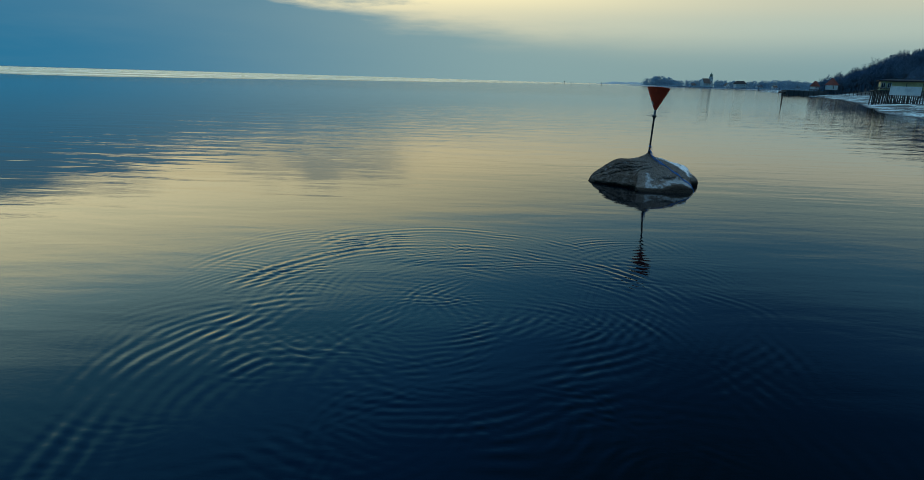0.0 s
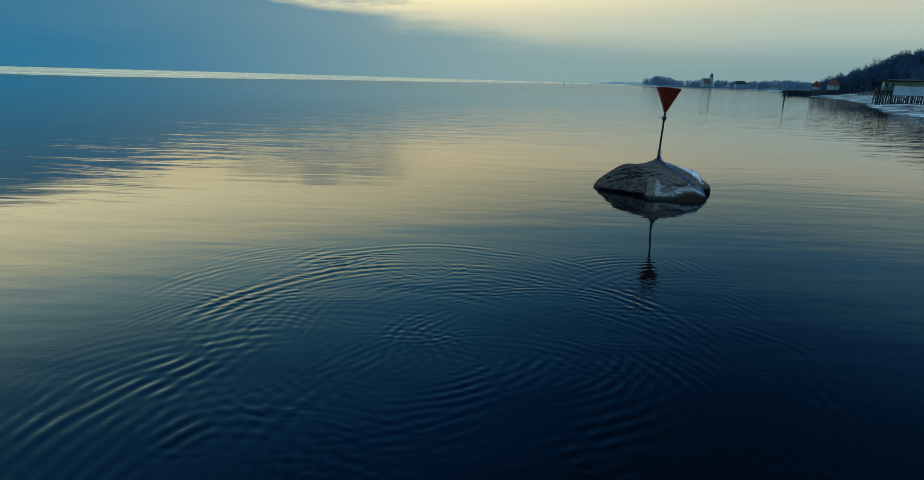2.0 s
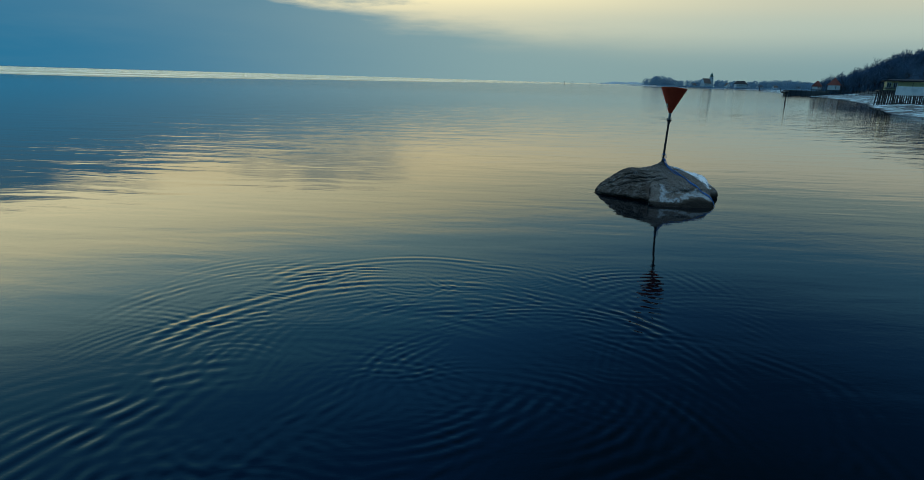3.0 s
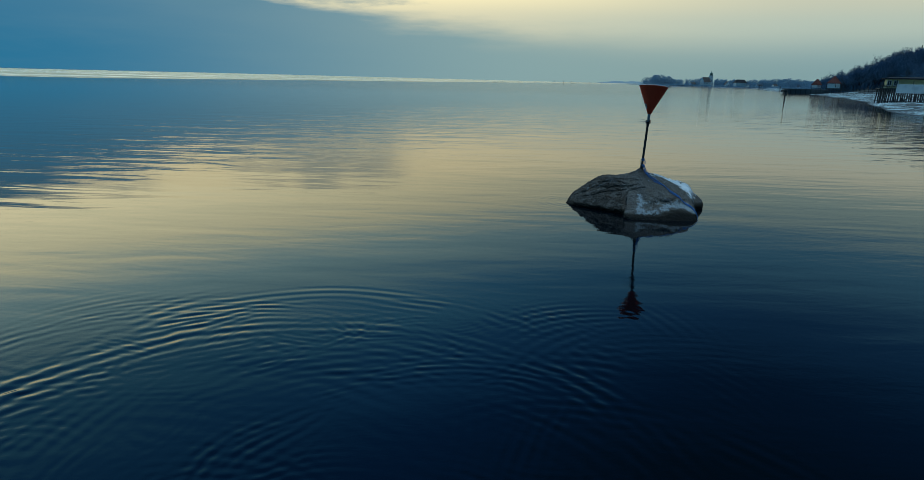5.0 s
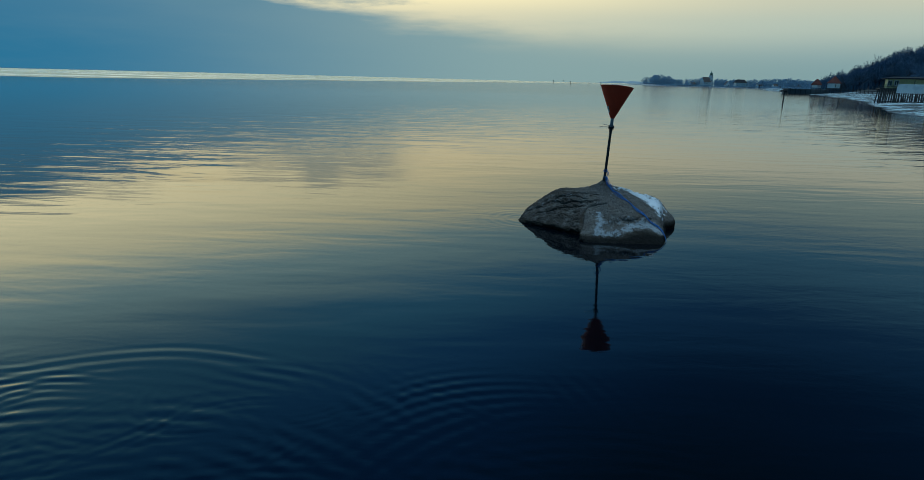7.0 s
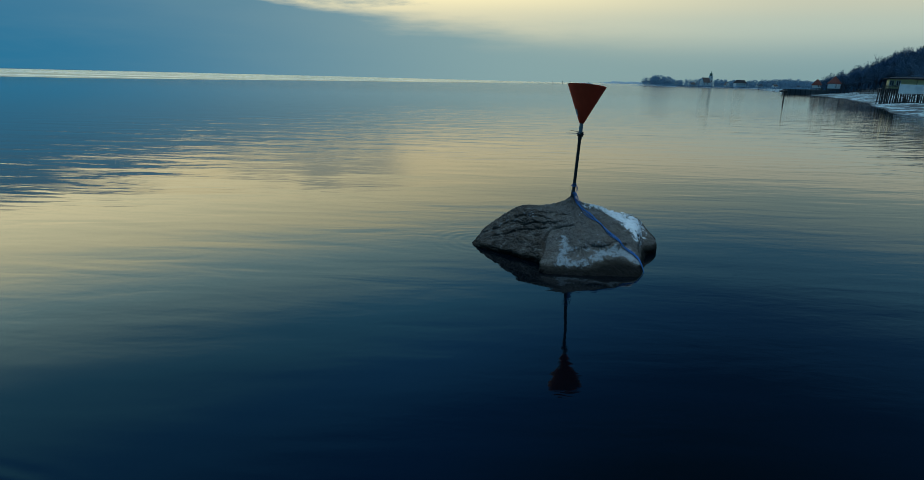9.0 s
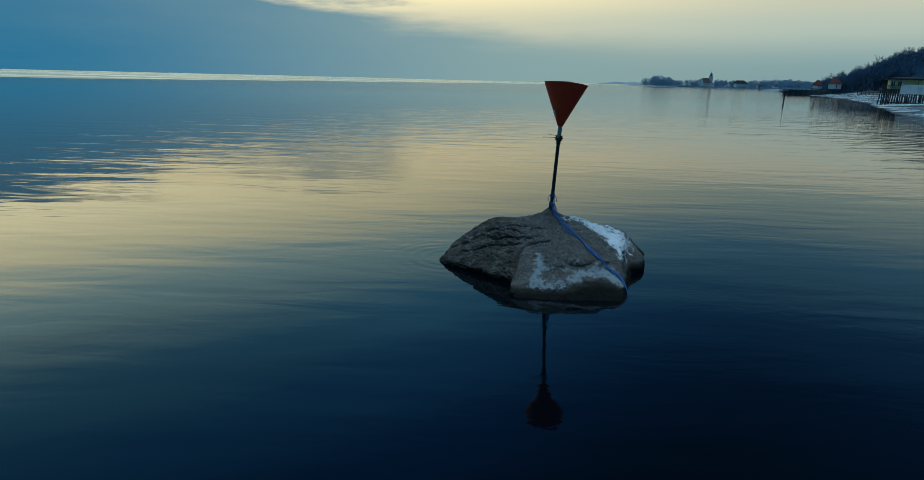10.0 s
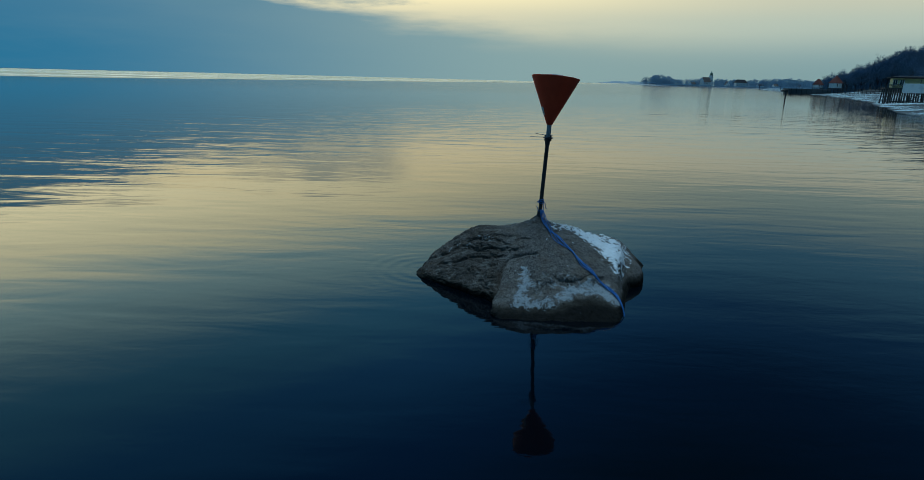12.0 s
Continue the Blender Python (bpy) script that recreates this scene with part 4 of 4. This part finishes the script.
def conifer(seed, tall):
    rng = random.Random(seed)
    tree = base_of("tree", Matrix(), "dark evergreen conifer among bare trees", "tree", "trees on the bank")
    trunk = bmesh.new()
    rod(trunk, (0, 0, -0.5), (0, 0, tall * 0.95), tall * 0.018, 0.02, 7)
    part("trunk", trunk, BARK, tree)
    verts, faces = [], []
    for k in range(420):
        h = 0.10 + 0.90 * (k / 420) ** 0.85
        reach = tall * 0.20 * (1.03 - h) * rng.uniform(0.6, 1.15)
        a = rng.uniform(0, 2 * math.pi)
        out = Vector((math.cos(a), math.sin(a), 0))
        root = Vector((0, 0, tall * h))
        end = root + out * reach + Vector((0, 0, -reach * 0.35))
        side = out.cross(Vector((0, 0, 1))) * (reach * 0.22 + 0.1)
        base = len(verts)
        verts.extend([root, root + (end - root) * 0.6 + side, end, root + (end - root) * 0.6 - side, root + (end - root) * 0.5 + Vector((0, 0, -0.5))])
        faces.extend([(base, base + 1, base + 2), (base, base + 2, base + 3), (base + 1, base + 4, base + 2), (base + 4, base + 3, base + 2)])
    data = bpy.data.meshes.new("crown")
    data.from_pydata([v[:] for v in verts], [], faces)
    data.materials.append(CONIFER)
    crown = new("crown", data)
    crown.parent = tree
    return tree


def plant():
    rng = random.Random(11)
    kinds = [bare_tree(s, 17.0) for s in (1, 2, 3, 4, 5)]
    green = conifer(3, 16.0)
    spots = []
    for y in np.arange(290, 400, 11.0):
        for inland in (54, 64, 76, 90):
            spots.append((shore_x(y) + inland / 0.88 + rng.uniform(-4, 4), y + rng.uniform(-4, 4)))
    for y in np.arange(400, 484, 8.0):
        for inland in (62, 74, 86, 100):
            spots.append((shore_x(y) + inland / 0.88 + rng.uniform(-4, 4), y + rng.uniform(-4, 4)))
    for y in np.arange(488, 640, 8.5):
        for deep in np.arange(1, 96, 7.5):
            spots.append((223 + 0.562 * (y - 400) + deep * y / 520 + rng.uniform(-3, 3), y + rng.uniform(-4, 4)))
    used = set()
    for x, y in spots:
        x, y = float(x), float(y)
        pick = rng.randrange(5) if rng.random() > 0.02 else 5
        size = rng.uniform(0.82, 1.18) * float(np.interp(wood_depth(x, y), [0, 15, 30, 45], [0.80, 1.0, 1.12, 1.30]))
        src = green if pick == 5 else kinds[pick]
        m = pose(x, y, float(land_height(x, y)) - 0.2, 0, 0, rng.uniform(0, 360))
        if pick not in used:
            used.add(pick)
            src.matrix_world = m
            made = src
        else:
            made = copy_thing(src, m)
        made.scale = (size, size, size * rng.uniform(0.9, 1.1))


plant()


def undergrowth():
    """Shrubs and stems that close the wood below the crowns."""
    rng = random.Random(5)
    verts, faces = [], []
    for k in range(15000):
        y = rng.uniform(290, 650)
        if y > 486:
            x = 223 + 0.562 * (y - 400) + rng.uniform(0, 110)
        else:
            x = float(shore_x(y)) + rng.uniform(60, 118) / 0.88
        z = float(land_height(x, y))
        tall = rng.uniform(1.5, 6.0)
        lean = Vector((rng.uniform(-0.3, 0.3), rng.uniform(-0.3, 0.3), 1)) * tall
        a = rng.uniform(0, 3.14)
        side = Vector((math.cos(a), math.sin(a), 0)) * rng.uniform(0.2, 0.9)
        root = Vector((x, y, z - 0.2))
        base = len(verts)
        verts.extend([root - side * 0.3, root + side * 0.3, root + lean * 0.7 + side, root + lean, root + lean * 0.6 - side])
        faces.append((base, base + 1, base + 2, base + 3, base + 4))
    data = bpy.data.meshes.new("undergrowth")
    data.from_pydata([v[:] for v in verts], [], faces)
    data.materials.append(HAZED_TWIGS)
    tagged(new("undergrowth", data), "dense leafless shrubs under the trees of the bank", "shrubs", kind="stuff")


undergrowth()


def far_woods():
    """The woods of the far spit: many small ragged crowns."""
    rng = random.Random(8)
    verts, faces = [], []
    def clump(c, r):
        base = len(verts)
        for p in ((1, 0, 0), (-0.5, 0.85, 0), (-0.5, -0.85, 0), (0, 0, 1.1), (0, 0, -0.9)):
            verts.append(c + Vector(p) * r * rng.uniform(0.7, 1.3) + Vector((rng.uniform(-1, 1), rng.uniform(-1, 1), rng.uniform(-1, 1))) * r * 0.25)
        faces.extend([(base + a, base + b, base + t) for a, b in ((0, 1), (1, 2), (2, 0)) for t in (3, 4)])
    for k in range(620):
        x, y = rng.uniform(446, 905), rng.uniform(1522, 1640)
        line = np.interp(x, [446, 458, 475, 490, 500, 540, 560, 600, 615, 640, 680, 780, 905], [12, 20, 23, 20, 15, 15, 14, 20, 14, 18, 15, 21, 17])
        if 562 < x < 597 and y < 1580 or 612 < x < 675 and y < 1556:
            continue
        tall = line * rng.uniform(0.6, 1.1)
        wide = tall * rng.uniform(0.22, 0.36)
        for c in range(66):
            h = rng.uniform(0.10, 1.0)
            r = wide * math.sqrt(max(0.06, 1 - ((h - 0.5) / 0.55) ** 2)) * math.sqrt(rng.random())
            a = rng.uniform(0, 6.28)
            clump(Vector((x + r * math.cos(a), y + r * math.sin(a), 1.6 + tall * h)), wide * rng.uniform(0.10, 0.19))
    # hedges and bushes along the spit's edge
    for k in range(1500):
        x = rng.uniform(452, 905)
        clump(Vector((x, rng.uniform(1508, 1520), 1.2 + rng.uniform(0.0, 2.6))), rng.uniform(0.7, 1.5))
    data = bpy.data.meshes.new("far_woods")
    data.from_pydata([v[:] for v in verts], [], faces)
    # pale blue of the air's haze is in this colour
    data.materials.append(HAZED_FAR_TWIGS)
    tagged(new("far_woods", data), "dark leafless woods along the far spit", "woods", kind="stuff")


far_woods()


# ---- houses ----
def gable_house(name, m, size, roof_high, wall_mat, roof_mat, label, category="house", windows=(), group="", hip=0.0, foot=1.5):
    """A house on its own base: walls, a roof with eaves (hip: how far its ridge ends are drawn in), windows as (face, along, up, width, height)."""
    w, d, h = size
    house = base_of(name, m, label, category, group)
    body = bmesh.new()
    box(body, (-w / 2, -d / 2, -foot), (w / 2, d / 2, h))
    if hip == 0:
        for x in (-w / 2 + 0.1, w / 2 - 0.1):
            tri = [body.verts.new((x + s, y, z)) for s in (-0.09, 0.09) for y, z in ((-d / 2, h), (d / 2, h), (0, h + roof_high * 0.97))]
            body.faces.new(tri[:3]), body.faces.new(tri[3:])
            for a, b in ((0, 1), (1, 2), (2, 0)):
                body.faces.new((tri[a], tri[b], tri[b + 3], tri[a + 3]))
    part("wall", body, wall_mat, house)
    over, thick = 0.06 * w + 0.2, 0.25
    roof = bmesh.new()
    end = w / 2 + (over if hip else -0.06)
    ridge = end - hip
    low = [(-end, -d / 2 - over), (end, -d / 2 - over), (end, d / 2 + over), (-end, d / 2 + over)]
    drop = h - roof_high * over / (d / 2) * 0.8
    vs = [roof.verts.new((x, y, drop + k * thick)) for k in (0, 1) for x, y in low]
    tops = [roof.verts.new((s * ridge, 0, h + roof_high + thick)) for s in (-1, 1)]
    roof.faces.new(vs[3::-1])
    for a in range(4):
        roof.faces.new((vs[a], vs[(a + 1) % 4], vs[4 + (a + 1) % 4], vs[4 + a]))
    roof.faces.new((vs[4], vs[5], tops[1], tops[0]))
    roof.faces.new((vs[6], vs[7], tops[0], tops[1]))
    roof.faces.new((vs[5], vs[6], tops[1]))
    roof.faces.new((vs[7], vs[4], tops[0]))
    part("roof", roof, roof_mat, house)
    for face, along, up, ww, wh in windows:
        pane, frame_ = bmesh.new(), bmesh.new()
        if face == "front":
            spot = lambda a, o, z: (along + a, -d / 2 - o, up + z)
        else:
            spot = lambda a, o, z: (-w / 2 - o, along + a, up + z)
        def slab(bm, a0, a1, z0, z1, o):
            p, q = spot(a0, 0.0, z0), spot(a1, o, z1)
            box(bm, [min(s, t) for s, t in zip(p, q)], [max(s, t) for s, t in zip(p, q)])
        slab(pane, -ww / 2, ww / 2, 0, wh, 0.03)
        for a0, a1, z0, z1 in ((-ww / 2 - 0.1, -ww / 2, -0.1, wh + 0.1), (ww / 2, ww / 2 + 0.1, -0.1, wh + 0.1), (-ww / 2, ww / 2, -0.1, 0), (-ww / 2, ww / 2, wh, wh + 0.1)):
            slab(frame_, a0, a1, z0, z1, 0.08)
        window = part("window", frame_, WHITE, house)
        part("pane", pane, PANE, window)
    return house


def build_village():
    church = gable_house("church", pose(579, 1545, 3.6, 0, 0, 24), (22, 12, 9.5), 9.5, WHITE, BROWN_ROOF, "white church with a brown gabled nave and an onion-domed tower", "church",
                         [("front", a, 3.0, 1.0, 3.2) for a in (-7, -2.3, 2.3, 7)])
    tower = bmesh.new()
    box(tower, (13.0, -3.2, -1.5), (19.4, 3.2, 23.5))
    box(tower, (12.7, -3.5, 15.5), (19.7, 3.5, 16.1))
    shaft = part("tower", tower, WHITE, church, "white square church tower")
    dome = bmesh.new()
    lathe(dome, [(4.0, 23.5), (4.0, 24.1), (2.6, 25.0), (3.3, 26.6), (3.2, 28.2), (2.0, 30.0), (1.0, 31.2), (0.5, 32.6), (0.12, 35.0)], 16, Matrix.Translation((16.2, 0, 0)))
    part("dome", dome, COPPER, shaft, "dark onion dome with a spire", smooth=True)
    for z in (10.0, 18.5):
        hole = bmesh.new()
        box(hole, (15.3, -3.3, z), (17.1, -3.15, z + 3.2))
        part("belfry_opening", hole, PANE, shaft)
    gable_house("house", pose(626, 1532, 2.6, 0, 0, 90), (12, 9, 5), 6.5, WHITE, BROWN_ROOF, "white gabled village house beside the church", windows=[("side", -2.2, 1.5, 1.2, 1.8), ("side", 2.2, 1.5, 1.2, 1.8), ("side", 0, 5.2, 1.2, 1.6)])
    gable_house("house", pose(658, 1534, 2.6, 0, 0, 0), (25, 13, 10.5), 6.0, WHITE, DARK_ROOF, "large white village house with a dark hipped roof", hip=5.0,
                windows=[("front", a, z, 1.1, 1.5) for a in (-9, -4.5, 0, 4.5, 9) for z in (1.5, 5.5)])
    for x, y, w, label in ((705, 1556, 14, "low white village house half hidden by trees"), (742, 1556, 11, "small pale village house under trees"), (795, 1558, 15, "pale house at the end of the village"), (545, 1556, 12, "small white house near the church")):
        gable_house("house", pose(x, y - 22, 2.4, 0, 0, 8), (w, 9, 4.5), 4.0, WHITE, BROWN_ROOF, label, windows=[("front", -w * 0.25, 1.4, 1.4, 1.6), ("front", w * 0.25, 1.4, 1.4, 1.6)])
    jetty = base_of("jetty", pose(510, 1480, 0), "low dark jetty at the far village", "jetty")
    deck = bmesh.new()
    box(deck, (-18, -1.5, 1.6), (18, 1.5, 2.0))
    part("deck", deck, TIMBER, jetty)
    for k in range(7):
        pile = bmesh.new()
        rod(pile, (-17 + k * 5.6, 0, -1.5), (-17 + k * 5.6, 0, 3.0), 0.25, 0.25, 7)
        part("pile", pile, TIMBER, jetty)


build_village()


# ---- harbour pier and boathouses ----
def build_pier():
    wall = base_of("harbour_wall", pose(0, 466, 0), "dark stone harbour wall with fenders", "harbour wall")
    body = bmesh.new()
    box(body, (233, -4, -1.5), (262, 4, 3.3), 0.2)
    part("wall", body, STONE, wall)
    cap = bmesh.new()
    box(cap, (232.6, -4.3, 3.3), (262, 4.3, 3.8), 0.08)
    part("coping", cap, STONE, wall)
    bow = bmesh.new()
    box(bow, (230.8, -3.0, 1.4), (233, 3.0, 2.8), 0.3)
    part("fender", bow, TIMBER, wall)
    for k in range(8):
        pile = bmesh.new()
        rod(pile, (234.5 + k * 3.6, -4.35, -1.5), (234.5 + k * 3.6, -4.35, 4.2), 0.22, 0.2, 8)
        part("pile", pile, TIMBER, wall)
    pier = base_of("pier", pose(0, 466, 0), "long dark timber pier with a railing on piles", "pier")
    for k in range(22):
        board = bmesh.new()
        box(board, (262 + k * 2.4, -2, 3.15), (264.37 + k * 2.4, 2, 3.5))
        part("deck", board, TIMBER, pier)
    for k in range(19):
        x = 262.5 + k * 2.9
        pile = bmesh.new()
        rod(pile, (x, -1.9, -1.5), (x, -1.9, 4.7), 0.17, 0.15, 7)
        part("pile", pile, TIMBER, pier)
    for z in (4.1, 4.65):
        rail = bmesh.new()
        box(rail, (262, -2.05, z), (315, -1.93, z + 0.13))
        part("rail", rail, TIMBER, pier)
    gable_house("boathouse", pose(257.5, 471, 5.0, 0, 0, 25), (4.4, 4.0, 2.4), 3.2, WHITE, RED_ROOF, "small white boathouse with a red tiled roof on the pier", "boathouse", [("front", -1.0, 0.7, 0.7, 1.1), ("front", 1.0, 0.7, 0.7, 1.1)], "boathouses", hip=1.7, foot=0.2)
    gable_house("boathouse", pose(267, 466, 5.0, 0, 0, 25), (5.7, 5.7, 3.7), 4.4, WHITE, RED_ROOF, "white boathouse with a steep red pyramid roof on the pier", "boathouse", [("front", -2.0, 0.4, 0.7, 2.4)], "boathouses", hip=3.2, foot=0.2)
    for x0, y0, w in ((257.5, 471, 2.0), (267, 466, 2.7)):
        base = base_of("boathouse_platform", pose(x0, y0, 0, 0, 0, 25), "dark timber platform on piles under a boathouse", "platform", "boathouse platforms")
        floor_ = bmesh.new()
        box(floor_, (-w - 0.7, -w - 0.7, 4.5), (w + 0.7, w + 0.7, 4.8))
        part("deck", floor_, TIMBER, base)
        for px in (-w, 0, w):
            for py in (-w, w):
                pile = bmesh.new()
                rod(pile, (px, py, -1.5), (px, py, 4.5), 0.2, 0.2, 7)
                part("pile", pile, TIMBER, base)
    # mooring posts standing in the lake
    for x, y, top, lean, r in ((121, 243, 3.7, 0.012, 0.24), (476, 1036, 7.5, 0.0, 0.5), (322, 655, 5.5, 0.02, 0.28)):
        post = bmesh.new()
        rod(post, (0, 0, -2), (lean * 8, 0, top), r, r * 0.9, 10)
        ob = part("mooring_post", post, TIMBER, None)
        ob.location = (x, y, 0)
        tagged(ob, "dark weathered mooring post standing in the lake", "post", "mooring posts")
    for x, y, top in ((167, 1200, 6.2), (185, 1200, 6.2), (199, 1200, 5.6), (233, 1200, 5.0), (255, 1200, 5.8)):
        post = bmesh.new()
        rod(post, (0, 0, -2), (0, 0, top - 1.2), 0.28, 0.28, 8)
        rod(post, (0, 0, top - 1.2), (0, 0, top), 0.55, 0.5, 8)
        ob = part("channel_marker", post, TIMBER, None)
        ob.location = (x, y, 0)
        tagged(ob, "thin dark channel marker post far out on the lake", "post", "channel markers")


build_pier()


# ---- bathing house on stilts over the beach ----
def build_bath_house():
    m = pose(151.5, 212.5, 0, 0, 0, -28)
    house = base_of("bathing_house", m, "yellow timber bathing house on dark stilts over the snowy beach", "bathing house")
    deck = bmesh.new()
    box(deck, (-13.3, -1.5, 4.9), (1.8, 10, 5.25))
    part("deck", deck, TIMBER, house)
    rng = random.Random(2)
    for x in np.arange(-12.8, 1.8, 1.25):
        for y in (-1.0, 4.0, 9.2):
            stilt = bmesh.new()
            lean = rng.uniform(-0.25, 0.25)
            rod(stilt, (x + lean - (0.15 if x < -8 else 0), y, 0.0), (x, y, 4.9), 0.19, 0.17, 8)
            part("stilt", stilt, TIMBER, house)
    for x in (-6.0, -1.5):
        for s in (-1, 1):
            brace = bmesh.new()
            rod(brace, (x, -1.0, 1.2), (x + s * 2.6, -1.0, 4.6), 0.13, 0.13, 6)
            part("brace", brace, TIMBER, house)
    beam = bmesh.new()
    box(beam, (-13.0, -1.15, 0.9), (1.6, -0.85, 1.15))
    part("beam", beam, TIMBER, house)
    walls = bmesh.new()
    box(walls, (-11.3, 1.2, 5.25), (1.0, 9.0, 8.15))
    body = part("wall", walls, YELLOW, house, "yellow boarded wall")
    for k in range(8):
        batten = bmesh.new()
        box(batten, (-11.3 + k * 0.42, 1.14, 5.3), (-11.22 + k * 0.42, 1.2, 7.85))
        part("batten", batten, YELLOW, body)
    for x in (-10.6, -8.8):
        glass, trim = bmesh.new(), bmesh.new()
        box(glass, (x - 0.5, 1.08, 6.2), (x + 0.5, 1.2, 7.6))
        for a, b, c, e in ((-0.65, -0.5, 6.05, 7.75), (0.5, 0.65, 6.05, 7.75), (-0.5, 0.5, 7.6, 7.75), (-0.5, 0.5, 6.05, 6.2), (-0.05, 0.05, 6.2, 7.6)):
            box(trim, (x + a, 1.02, c), (x + b, 1.2, e))
        window = part("window", trim, WHITE, house)
        part("pane", glass, PANE, window)
    roof = bmesh.new()
    low = [(-12.2, -0.4), (1.8, -0.4), (1.8, 10.2), (-12.2, 10.2)]
    vs = [roof.verts.new((x, y, 8.15 + k * 0.35)) for k in (0, 1) for x, y in low]
    tops = [roof.verts.new((x, 4.8, 9.0)) for x in (-9.5, -1.0)]
    roof.faces.new(vs[3::-1])
    for a in range(4):
        roof.faces.new((vs[a], vs[(a + 1) % 4], vs[4 + (a + 1) % 4], vs[4 + a]))
    roof.faces.new((vs[4], vs[5], tops[1], tops[0])), roof.faces.new((vs[6], vs[7], tops[0], tops[1]))
    roof.faces.new((vs[5], vs[6], tops[1])), roof.faces.new((vs[7], vs[4], tops[0]))
    part("roof", roof, DARK_ROOF, house, "dark low hipped roof")
    screen = bmesh.new()
    box(screen, (-8.7, -1.75, 3.75), (0.1, -1.6, 6.6), 0.03)
    part("screen", screen, WHITE, house, "large blank white weather screen")
    for x in (-8.8, -4.3, 0.3, 1.4):
        batten = bmesh.new()
        box(batten, (x - 0.08, -1.6, 3.4), (x + 0.08, -1.45, 7.8))
        part("post", batten, TIMBER, house)
    for z in (5.75, 6.25):
        rail = bmesh.new()
        box(rail, (-13.3, -1.5, z), (-8.8, -1.4, z + 0.1))
        part("rail", rail, TIMBER, house)
    for k in range(16):
        bar = bmesh.new()
        x = -13.25 + k * 0.29
        box(bar, (x, -1.49, 5.25), (x + 0.12, -1.41, 6.3))
        part("baluster", bar, TIMBER, house)


build_bath_house()
